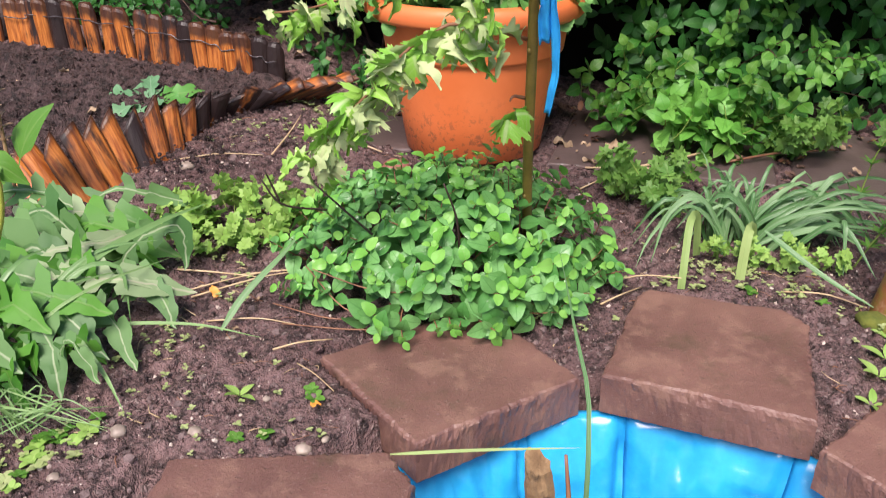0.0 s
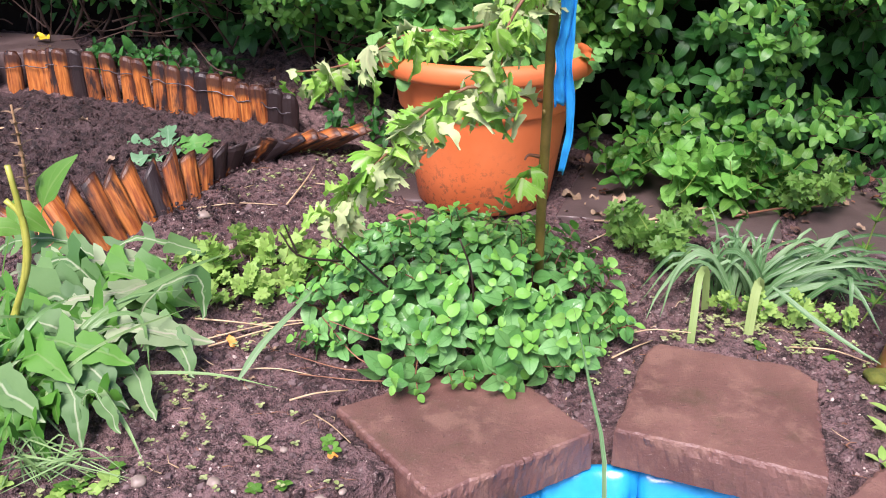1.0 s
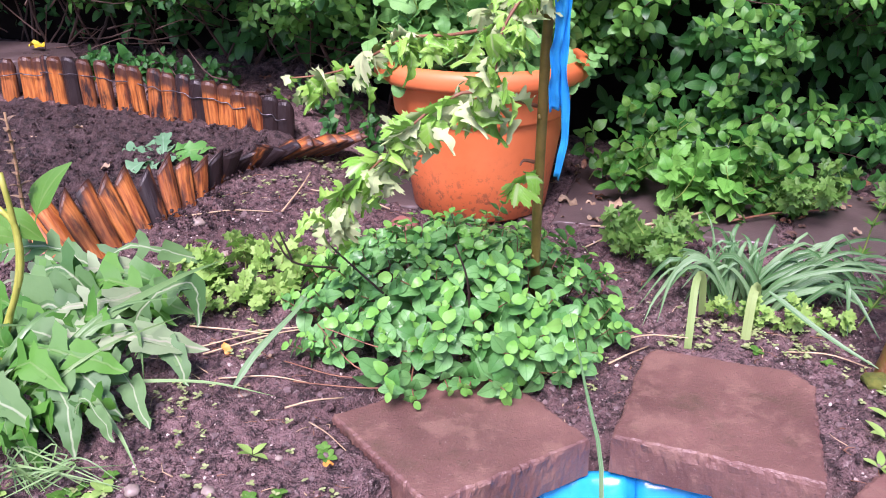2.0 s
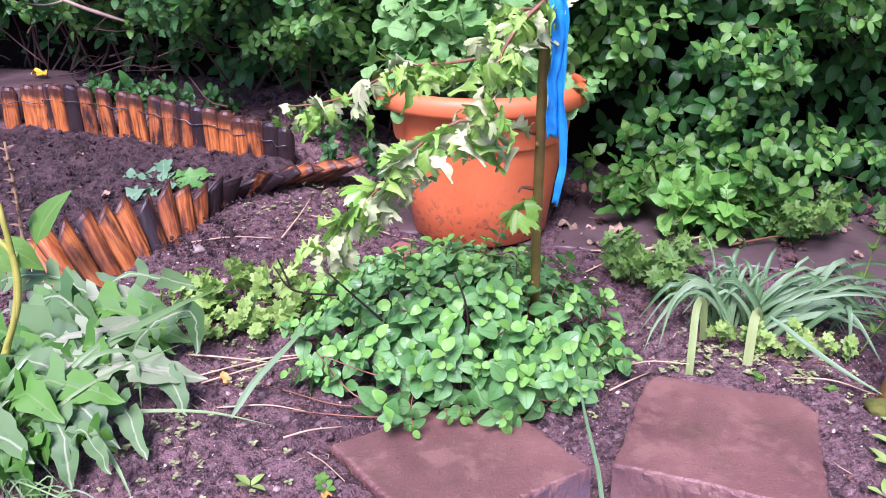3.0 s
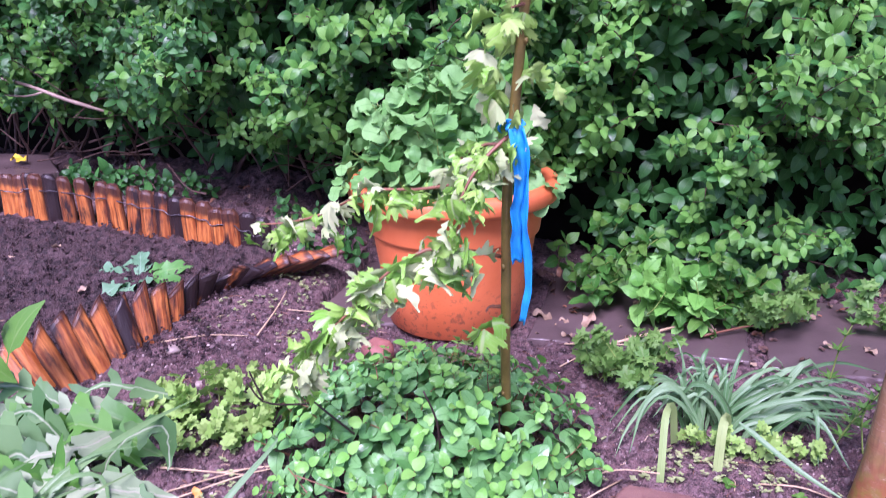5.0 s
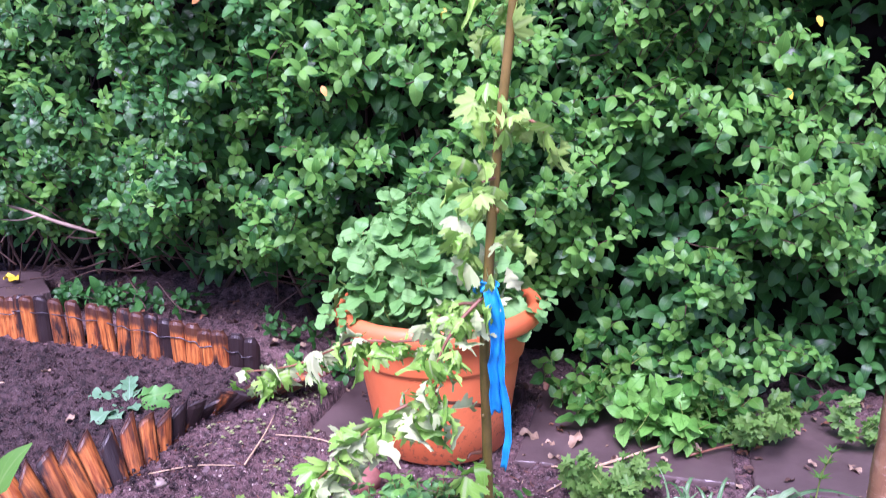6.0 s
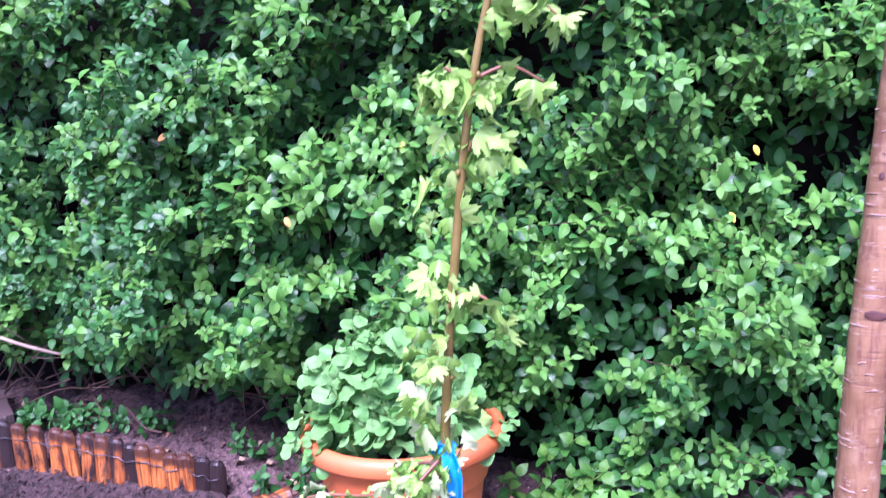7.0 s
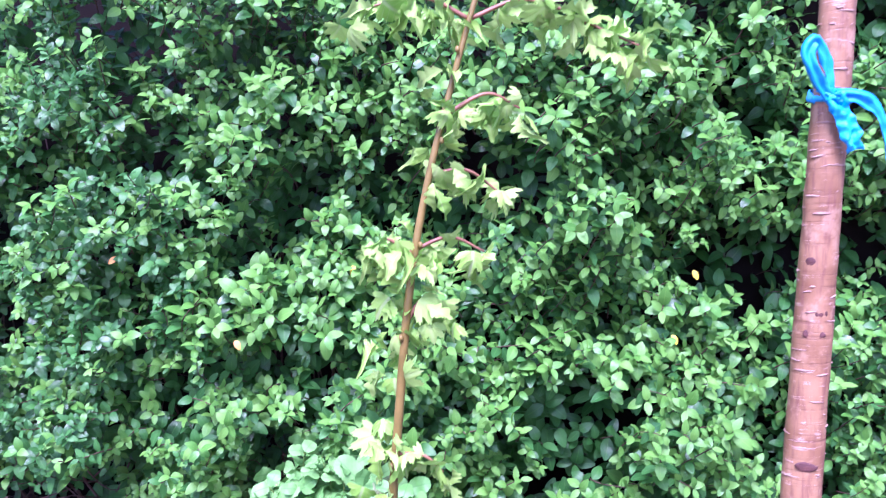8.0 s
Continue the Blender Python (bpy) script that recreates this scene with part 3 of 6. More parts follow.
def build_bed():
    """Dark compost between the two rows of edging."""
    xs, ys = np.arange(-1.75, -0.33, 0.009), np.arange(1.40, 2.27, 0.009)
    keep, v, f = {}, [], []

    def within(x, y):
        front = float(np.interp(x, [-1.75, -0.80, -0.68, -0.60, -0.50, -0.41, -0.35], [1.46, 1.455, 1.455, 1.56, 1.73, 1.88, 2.0]))
        rear = float(np.interp(x, [-1.75, -1.18, -0.87, -0.70, -0.56, -0.42, -0.35], [2.25, 2.20, 2.115, 2.055, 2.010, 1.99, 2.0]))
        return front < y < rear

    for j, y in enumerate(ys):
        for i, x in enumerate(xs):
            if within(x, y):
                keep[i, j] = len(v)
                v.append((x, y, lay(x, y) + 0.012 + 0.013 * noise.fractal(Vector((x, y, 3)) * 30, 0.8, 2.0, 4)))
    for (i, j), a in keep.items():
        if (i + 1, j) in keep and (i, j + 1) in keep and (i + 1, j + 1) in keep:
            f.append((a, keep[i + 1, j], keep[i + 1, j + 1], keep[i, j + 1]))
    b = Batch().add((np.array(v), f, np.zeros((len(v), 2)), [0] * len(f)))
    tagged(new("soil_bed", b.mesh("soil_bed", [M_BED])), "raised bed of very dark crumbly compost inside the log edging", "soil", kind="structure")


build_bed()


def free(x, y):
    """Open earth, with no slab, flag or pond on it."""
    if math.hypot(x - POND[0], y - POND[1]) < POND_R + 0.03:
        return False
    return not any(inside(s[2], x, y) for s in SLAB_IN) and not any(inside(s[1], x, y) for s in FLAG_IN)


def strew(count, lo, hi, box, mats, name, label, cat, seed, flat=0.7):
    b = Batch()
    shapes = [lump(1.0, seed + k, flat, 0.6, 4, 5) for k in range(7)]
    for _ in range(count):
        x, y = rnd(box[0], box[1]), rnd(box[2], box[3])
        if not free(x, y):
            continue
        s = lo * (hi / lo) ** (rnd(0, 1) ** 2.6)
        m = orient((x, y, floor_at(x, y) - s * 0.05 + (0.015 if mats[0] == M_BED else 0)), (rnd(-1, 1), rnd(-1, 1), rnd(-.3, .3)), s=s)
        b.add(shapes[int(rnd(0, 6.99))], m, int(rnd(0, len(mats) - 0.01)))
    tagged(new(name, b.mesh(name, mats, True)), label, cat, kind="stuff")


strew(30000, 0.0012, 0.0090, (-0.95, 0.95, 0.62, 1.85), [M_SOIL, M_SOIL, M_SOIL, M_CLOD], "soil_crumbs", "loose dark crumbs of wet soil", "soil", 3)
strew(6000, 0.0014, 0.0065, (-1.4, -0.45, 1.5, 2.15), [M_BED], "compost_crumbs", "dark lumps of compost in the raised bed", "soil", 51)
strew(4600, 0.0010, 0.0042, (-1.4, 0.95, 0.6, 2.2), [M_CHIP], "grit", "pale grit and tiny stones scattered on the soil", "grit", 31)


# ---- slabs, path and pond ----
for k, (o, top, tilt) in enumerate(SLABS):
    b = Batch().add(block(o, top, THICK, 0.0058, tilt))
    tagged(new("concrete_slab", b.mesh("concrete_slab", [M_SLAB], True)),
           ("wet brown concrete slab edging the pond, square laid cornerwise", "wet brown concrete slab edging the pond with clipped corners",
            "wet brown concrete slab beside the pond, mostly bare", "wet brown concrete slab at the pond among seedlings")[k], "slab", "slabs round the pond")
path = tagged(new("path"), "dark wet paving flags of a garden path under the hedge", "path", kind="structure")
for c, top, size in FLAGS:
    b = Batch().add(block(flag_outline(c, size - 0.008), top, 0.05, 0.005))
    part("flagstone", b.mesh("flagstone", [M_PATH], True), path)
b = Batch().add(block([(-1.75, 2.33), (-1.10, 2.265), (-1.067, 2.335), (-1.20, 2.57), (-1.75, 2.68)], 0.272, 0.12, 0.006, (0, 0)))
tagged(new("stone_step", b.mesh("stone_step", [M_PATH], True)), "wet brown paving stone behind the log edging", "slab")


def build_pond():
    n, rows = 420, 16
    v = []
    for k in range(n):
        a = 2 * math.pi * k / n
        d = Vector((math.cos(a) * 3, math.sin(a) * 3, 0))
        for j in range(rows):
            s = j / (rows - 1)
            r = POND_R + 0.03 * (1 - s) - 0.055 * s
            z = -0.056 - 0.150 * max(0, s - 0.12) / 0.88 + 0.012 * noise.noise(d * 3 + Vector((5, 0, 0))) * math.sin(math.pi * s)
            u = Vector((a * 3.0 + s * 0.9, s * 1.2 - a, 0))
            w = 1 - 2.6 * abs(noise.noise(u * 1.7)) + 0.7 * (1 - 2.6 * abs(noise.noise(u * 3.9 + Vector((3, 1, 0)))))
            fold = sum(math.exp(-((a - q - 0.03 * s) * 42) ** 2) for q in (1.467, 0.915, 1.84, 0.60))
            r += -0.007 * w * min(1, s * 2.2) + 0.026 * fold * min(1, s * 2)
            v.append((POND[0] + r * math.cos(a), POND[1] + r * math.sin(a), z))
    t = thing("pond_liner", "bright blue wrinkled plastic pond liner tucked under the slabs", "pond liner")
    cuts = [int(q / (2 * math.pi) * n) for q in (0.60, 0.915, 1.467, 1.84, 2.6, 3.9, 5.1)]
    for k0, k1 in zip(cuts, cuts[1:] + [cuts[0] + n]):
        w = k1 - k0 + 1
        pv = np.array([v[(k % n) * rows + j] for k in range(k0, k1 + 1) for j in range(rows)])
        f = [(k * rows + j, k * rows + j + 1, (k + 1) * rows + j + 1, (k + 1) * rows + j) for k in range(w - 1) for j in range(rows - 1)]
        ob = part("panel", Batch().add((pv, f, np.zeros((len(pv), 2)), [0] * len(f))).mesh("panel", [M_LINER]), t)
        sol = ob.modifiers.new("thick", "SOLIDIFY")
        sol.thickness, sol.offset = 0.0012, 0
    disc = [(POND[0] + (POND_R - 0.035) * math.cos(2 * math.pi * k / 64), POND[1] + (POND_R - 0.035) * math.sin(2 * math.pi * k / 64), -0.165) for k in range(64)]
    b = Batch().add((np.array(disc), [tuple(range(64))], np.zeros((64, 2)), [0]))
    tagged(new("water", b.mesh("water", [M_WATER])), "dark still pond water inside the blue liner", "water", kind="structure")


build_pond()


def build_driftwood():
    b = Batch()
    p = curve([(0.128, 0.715, -0.17), (0.125, 0.722, -0.06), (0.118, 0.728, 0.014)], 14)
    piece = tube(p, [0.017, 0.018, 0.017, 0.016], 18)
    v = piece[0].copy()
    for i, q in enumerate(v):
        a, row = i % 18, i // 18
        groove = -0.0035 * (a in (3, 7, 12, 13)) + 0.002 * math.sin(a * 2.9)
        v[i] = q + unit(q - p[row]) * groove + 0.002 * np.array(noise.noise_vector(Vector(q) * 70))
        if row > 10:
            v[i][2] += (row - 10) / 3 * (0.012 * math.sin(a * 0.35 + 2) + 0.005 * noise.noise(Vector((a * 1.7, 3, 0))))
    b.add((v, *piece[1:]))
    tagged(new("wood_stump", b.mesh("wood_stump", [M_OLDWOOD], True)), "weathered split piece of wood standing in the pond", "wood")
    b = Batch().add(tube(curve([(0.16, 0.70, -0.17), (0.157, 0.71, -0.05), (0.150, 0.72, 0.03)], 7), [0.004, 0.0035, 0.002], 6))
    tagged(new("stick", b.mesh("stick", [M_REDTWIG])), "thin reddish brown stick standing in the pond", "stick")


build_driftwood()


# ---- log edging ----
def slat_mesh(k, high=0.155, wide=0.050, slant=False, material=None):
    """A half-round log with a rounded crown, or a split one cut slantwise."""
    prof = [(-1, 0.0), (-0.96, 0.28), (-0.75, 0.62), (-0.4, 0.88), (0, 1.0), (0.4, 0.88), (0.75, 0.62), (0.96, 0.28), (1, 0.0), (0.5, -0.15), (-0.5, -0.15)]
    thick = 0.26 if slant else 0.36
    v, f, u = [], [], []
    rows = [0, 0.2, 0.4, 0.6, 0.75, 0.86, 0.93, 0.98, 1.0]
    lean = (0.20, 0.05, 0.26, 0.12, 0.22)[k % 5]
    for s in rows:
        for px, py in prof:
            drop = lean * (0.5 - px / 2) + 0.02 * px * px if slant else 0.165 * (1 - math.sqrt(max(0, 1 - px * px)) * 0.95)
            z = high * s * (1 - drop * max(0, s - 0.4) / 0.6)
            w = 1 + 0.07 * noise.noise(Vector((k * 5.3, s * 4, px * 2)))
            v.append((px * wide / 2 * w * (1 - 0.12 * (slant and s < 0.3)), -py * wide * thick * w * (1 - 0.25 * (s > 0.95)), z))
            u.append((0.5 + px / 2, s * (0.86 if slant else 1.0)))
    n = len(prof)
    for i in range(len(rows) - 1):
        for j in range(n):
            a, c = i * n + j, i * n + (j + 1) % n
            f.append((a, c, c + n, a + n))
    f += [tuple(range((len(rows) - 1) * n, len(rows) * n)), tuple(reversed(range(n)))]
    b = Batch().add((np.array(v), f, np.array(u), [0] * len(f)))
    return b.mesh("slat", [material or M_WOOD], True)


ROUND = [slat_mesh(k) for k in range(5)]
SHARP = [slat_mesh(k, 0.175, 0.040, True) for k in range(5)]
ROUND_DARK = [slat_mesh(k, material=M_WOOD_DARK) for k in range(3)]
SHARP_DARK = [slat_mesh(k, 0.175, 0.040, True, M_WOOD_DARK) for k in range(4)]


def rear_edging():
    e = thing("log_edging", "low edging of scorched round-topped half logs strung on wire", "garden edging", group="log edging of the bed")
    line = curve([(-1.50, 2.27, 0), (-1.183, 2.229, 0), (-1.066, 2.213, 0), (-0.874, 2.138, 0), (-0.703, 2.072, 0), (-0.56, 2.027, 0), (-0.425, 2.005, 0)], 23)
    wires = []
    for k in range(len(line)):
        d = line[min(k + 1, len(line) - 1)] - line[max(0, k - 1)]
        turn = math.degrees(math.atan2(d[1], d[0]))
        x, y = line[k][:2]
        high = float(np.interp(x, [-1.2, -0.95, -0.7, -0.5, -0.42], [0.116, 0.132, 0.130, 0.106, 0.088]))
        z = float(rise(x, y)) + high - 0.155 + rnd(-0.004, 0.004)
        part("slat", ROUND_DARK[k % 3] if k in (8, 16, 21, 22) else ROUND[k % 5], e, at=pose(x, y, z, rnd(-3, 3), rnd(-2.5, 2.5), turn))
        n = unit((d[1], -d[0], 0))
        for o in (-0.014, 0.0, 0.014):
            wires.append(np.array((x, y, z + 0.108 + 0.0018 * math.sin(k * 2.3 + o * 90))) + n * (0.0215 - 0.004 * (o != 0)) + unit(d) * o)
    part("wire", Batch().add(tube(curve(wires, 200), [0.0016], 5)).mesh("wire", [M_WIRE]), e, "twisted galvanised wire")


def front_edging():
    e = thing("log_edging", "leaning edging of scorched split logs, part fallen over", "garden edging", group="log edging of the bed")
    at = [-3, 0, 2, 4, 6, 8, 10, 12, 14, 16, 19, 22]
    feet = [(-0.86, 1.455), (-0.775, 1.440), (-0.690, 1.425), (-0.640, 1.478), (-0.600, 1.541), (-0.566, 1.621), (-0.535, 1.700), (-0.500, 1.775), (-0.458, 1.830), (-0.420, 1.870), (-0.360, 1.920), (-0.315, 1.960)]
    tops = [(-0.95, 1.47, 0.11), (-0.850, 1.470, 0.130), (-0.762, 1.462, 0.192), (-0.702, 1.505, 0.208), (-0.640, 1.575, 0.202), (-0.574, 1.645, 0.196), (-0.515, 1.702, 0.188), (-0.450, 1.745, 0.180), (-0.385, 1.800, 0.172), (-0.322, 1.858, 0.165), (-0.252, 1.918, 0.161), (-0.205, 1.955, 0.160)]
    for k in range(-3, 23):
        x, y = (float(np.interp(k, at, [f[i] for f in feet])) for i in (0, 1))
        foot = np.array((x, y, float(rise(x, y)) - 0.004 + 0.010 * float(smooth(13, 18, k))))
        jit = 1.0 - 0.6 * float(smooth(11, 15, k))
        top = np.array([float(np.interp(k, at, [t[i] for t in tops])) for i in range(3)]) + jit * np.array((rnd(-.010, .010), rnd(-.006, .006), rnd(-.014, .010)))
        up = unit(top - foot)
        long = float(np.linalg.norm(top - foot))
        flat = float(smooth(12, 16, k))
        out = np.array((0.75, -0.75, 0.45)) * (1 - flat) + np.array((0.0, -0.55, 0.85)) * flat
        face = unit(out - up * np.dot(up, out))
        m = np.eye(4)
        m[:3, 0], m[:3, 1], m[:3, 2], m[:3, 3] = np.cross(-face, up), -face, up, top - up * 0.175 * max(1.0, long / 0.15)
        part("slat", SHARP_DARK[k % 4] if k in (6, 10, 11, 12, 13, 14, 15) else SHARP[k % 5], e, at=mat4(m))


rear_edging()
front_edging()


# ---- pot ----
def build_pot(x, y, z):
    pot = thing("plant_pot", "large orange terracotta-coloured plastic pot with rolled rim, on the path", "plant pot", pose(x, y, z) @ Matrix.Scale(1.055, 4))
    body = [(0.0, 0.0), (0.138, 0.0), (0.145, 0.006), (0.158, 0.09), (0.170, 0.165), (0.1755, 0.206), (0.1755, 0.2085), (0.1835, 0.2115), (0.1845, 0.216), (0.1935, 0.285), (0.196, 0.292),
            (0.190, 0.292), (0.180, 0.245), (0.165, 0.16), (0.0, 0.155)]
    part("body", Batch().add(lathe(body, 72)).mesh("body", [M_POT]), pot)
    rim = []
    for k in range(17):
        a = math.pi * (1.0 - k / 16 * 1.0)
        rim.append((0.2085 + 0.0165 * math.cos(a), 0.306 + 0.018 * math.sin(a)))
    rim = [(0.192, 0.285)] + rim + [(0.225, 0.292), (0.219, 0.284), (0.200, 0.283), (0.192, 0.285)]
    part("rim", Batch().add(lathe(rim, 72)).mesh("rim", [M_POT]), pot, "rolled orange rim")
    top = [(0.0, 0.272)] + [(0.19 * k / 10, 0.268 + 0.008 * math.sin(k * 2.3)) for k in range(1, 11)]
    piece = lathe(top, 40)
    v = piece[0] + np.array([(0, 0, 0.008 * noise.noise(Vector(q) * 30)) for q in piece[0]])
    part("soil", Batch().add((v, *piece[1:])).mesh("soil", [M_SOIL]), pot, "dark wet soil in the pot")


POT = (0.066, 1.79, 0.038)
build_pot(*POT)


# ---- hedge ----
class Shoot:
    """A stem along +Y and its leaves, each leaf a shared form laid by a matrix."""

    def __init__(self, forms, materials):
        self.forms, self.materials, self.leaves, self.stem, self.cache = forms, materials, [], None, {}

    def piece(self):
        b = Batch().add(self.stem, None, 2)
        for k, m, slot in self.leaves:
            b.add(self.forms[k], m, slot)
        return b.piece()

    def place(self, parent, m):
        """The shoot as a part, its leaves as parts of it."""
        if "stem" not in self.cache:
            self.cache["stem"] = Batch().add(self.stem, None, 0).mesh("shoot", [self.materials[2]])
        s = part("shoot", self.cache["stem"], parent, at=mat4(m))
        for k, q, slot in self.leaves:
            if (k, slot) not in self.cache:
                self.cache[k, slot] = Batch().add(self.forms[k], None, 0).mesh("leaf", [self.materials[slot]])
            part("leaf", self.cache[k, slot], s, at=mat4(q))
        return len(self.leaves)


def sprig(pairs, reach, size, seed, forms, materials, new_from=0.6, up=0.55, stem=0.0016, spread=1.15, tight=0.62, tip=0.72):
    """A shoot with leaves in opposite pairs, young ones at the tip. The forms are 1 long."""
    g = np.random.default_rng(seed)
    sh = Shoot(forms, materials)
    line = curve([(0, 0, 0), (g.uniform(-.1, .1) * reach, reach * 0.5, g.uniform(-.05, .1) * reach), (g.uniform(-.15, .15) * reach, reach, g.uniform(-.1, .25) * reach)], 8)
    sh.stem = tube(line, [stem, stem * 0.6], 4, 0, False)
    for k in range(pairs):
        s = ((k + 0.6) / pairs) ** tight
        at = line[min(7, int(s * 7.99))]
        ax = unit(line[min(7, int(s * 7) + 1)] - line[max(0, int(s * 7) - 1)])
        turn = (k % 2) * math.pi / 2 + g.uniform(-.4, .4)
        for w in (0, math.pi):
            radial = np.array((math.cos(turn + w), 0, math.sin(turn + w)))
            d = unit(radial * spread * (1 - 0.35 * s) + ax * (0.22 + 0.30 * s) + g.uniform(-.25, .25, 3))
            nrm = unit(ax * 1.0 + np.array((0, 0, up)) + g.uniform(-.3, .3, 3))
            q = size * g.uniform(0.80, 1.14) * (1 - (1 - tip) * float(smooth(0.45, 0.95, s)))
            sh.leaves.append((int(g.integers(len(forms))), orient(at, d, nrm, q), 1 if s > new_from else 0))
    return sh


F_PRIVET = [leaf(1.0, 0.52 + 0.05 * k, lambda s: max(0.06, math.sin(math.pi * min(0.965, 0.04 + 0.93 * s ** 0.88)) ** 0.72), 5, 0.10 + 0.05 * (k % 2), 0.10 + 0.22 * k, None, 0.06) for k in range(4)]
F_ROUND = [leaf(1.0, 0.72 + 0.05 * k, lambda s: max(0.04, math.sin(math.pi * min(0.98, 0.03 + 0.95 * s ** 0.76)) ** 0.66), 9, 0.24, 0.0 + 0.25 * k, saw(6, 0.04), 0.05, 0.04 * k, 0.10) for k in range(4)]
F_TOOTHED = [leaf(1.0, 0.86 + 0.06 * k, roundish, 18, 0.10, 0.15 + 0.25 * k, saw(9, 0.20), 0.08, 0, 0.30) for k in range(3)]
F_BROAD = [leaf(1.0, 0.74 + 0.06 * k, lambda s: max(0.03, math.sin(math.pi * min(0.99, 0.02 + 0.97 * s ** 0.72)) ** 0.8), 18, 0.12, 0.2 + 0.2 * k, saw(8, 0.17), 0.10, 0, 0.2) for k in range(3)]
F_FINE = [palm(1.0, 5, 0.52, 0.22, 0.3, -0.1 + 0.1 * k, n=27) for k in range(3)]
F_CUT = [palm(1.0, 5, 0.40, 0.14, 0.3, -0.1 + 0.1 * k, n=27) for k in range(3)]


def hedge_face(x, z):
    right = float(smooth(0.42, 0.66, x))
    low = (2.13 - 0.33 * x) * (1 - right) + 1.715 * right
    high = 1.875 - 0.115 * x + 0.28 * max(0.0, -0.35 - max(x, -1.2))
    high -= 0.15 * math.exp(-((x - 0.62) / 0.20) ** 2) * (1 - 0.6 * math.exp(-((z - 0.90) / 0.13) ** 2))
    y = low + (high - low) * float(smooth(0.34, 0.60, z))
    return y + 0.09 * noise.noise(Vector((x * 2.3, 0.3, z * 2.6))) + 0.075 * noise.noise(Vector((x * 5.2, 4.3, z * 5.6)))


def hedge_foot(x):
    return 0.43 - 0.06 * float(smooth(-0.9, -0.5, x)) - 0.02 * float(smooth(-0.4, 0.1, x)) - 0.06 * float(smooth(0.15, 0.45, x)) - 0.10 * float(smooth(0.50, 0.66, x))


def build_hedge():
    h = thing("hedge", "dense dark green privet hedge with glossy wet leaves", "hedge")
    mats = [L_HEDGE, L_HEDGE_NEW, M_TWIG]
    kinds = [sprig(4 + k % 2, 0.085 + 0.012 * (k % 3), 0.030 + 0.003 * (k % 3), 100 + k, F_PRIVET, mats, (0.42, 0.72, 0.55)[k % 3]) for k in range(10)]
    # leaf colour also imitates light: shade sprigs darken the left, dark ones the inside
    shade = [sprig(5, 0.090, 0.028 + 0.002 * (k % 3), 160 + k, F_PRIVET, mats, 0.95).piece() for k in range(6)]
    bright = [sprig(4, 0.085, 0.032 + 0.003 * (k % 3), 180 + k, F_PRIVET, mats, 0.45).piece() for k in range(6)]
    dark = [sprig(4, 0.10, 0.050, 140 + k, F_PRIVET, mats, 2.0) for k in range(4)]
    pieces, dark = [q.piece() for q in kinds], [q.piece() for q in dark]
    rest, near = Batch(), 0
    for layer, step, back in ((0, 0.042, 0.0), (1, 0.050, 0.09), (2, 0.056, 0.20)):
        z = 0.08
        while z < 1.95:
            x = -1.85
            while x < 1.75:
                px, pz = x + rnd(-.5, .5) * step, z + rnd(-.5, .5) * step
                x += step
                if pz < hedge_foot(px) - (0, 0.02, 0.15)[layer] + 0.09 * noise.noise(Vector((px * 7, 1, 0))):
                    continue
                gap = noise.noise(Vector((px * 4.2, 8.0, pz * 4.6))) + 0.5 * noise.noise(Vector((px * 11, 8.0, pz * 11)))
                gap -= 0.10 * float(smooth(0.62, 0.32, pz)) + 0.10 * float(smooth(-0.4, -0.9, px))
                if (layer == 0 and gap < -0.05) or (layer == 1 and gap < -0.34):
                    continue
                y = hedge_face(px, pz) + back + 0.05 * rnd(-1, 1) + (0.05 if gap < -0.05 else -0.02)
                d = unit((rnd(-.7, .7), -1.0, rnd(-0.1, 0.9)))
                p = np.array((px, y, pz)) - d * 0.08
                m = orient(p, d, (rnd(-.3, .3), -0.6, 1), rnd(0.80, 1.30), rnd(-.6, .6))
                if layer == 0 and near < 300 and 0.0 < px < 0.45 and 0.6 < pz < 1.2:
                    near += kinds[int(rnd(0, 9.99))].place(h, m)
                # more young leaves below 0.95 m lighten the hedge where it falls dark
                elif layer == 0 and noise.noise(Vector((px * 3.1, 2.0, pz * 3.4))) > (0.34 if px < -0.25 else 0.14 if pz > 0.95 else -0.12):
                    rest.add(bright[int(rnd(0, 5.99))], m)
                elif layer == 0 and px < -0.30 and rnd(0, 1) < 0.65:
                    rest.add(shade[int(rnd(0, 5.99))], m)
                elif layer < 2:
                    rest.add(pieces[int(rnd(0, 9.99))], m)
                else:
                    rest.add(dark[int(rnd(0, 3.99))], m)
            z += step
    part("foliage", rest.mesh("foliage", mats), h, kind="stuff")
    old = [Batch().add(F_PRIVET[1]).mesh("leaf", [q]) for q in (M_ORANGE, M_YELLOW)]
    for x, z, k in ((-0.18, 0.86, 0), (-0.44, 1.06, 0), (0.83, 0.83, 1), (0.10, 1.02, 1), (0.88, 0.98, 1)):
        part("leaf", old[k], h, "dying yellow leaf" if k else "dying orange leaf", mat4(orient((x, hedge_face(x, z) - 0.025, z), (rnd(-1, 1), -.3, -0.6), (0, -1, 0.4), 0.025)))
    for k in range(60):
        x0 = -1.8 + 2.0 * k / 59 + rnd(-.05, .05)
        y0 = 2.27 - 0.33 * max(-1.3, min(x0, 1.3)) + rnd(0, 0.15)
        z0 = float(rise(x0, y0)) - 0.02
        x1, z1 = x0 + rnd(-.25, .25), rnd(0.7, 1.6)
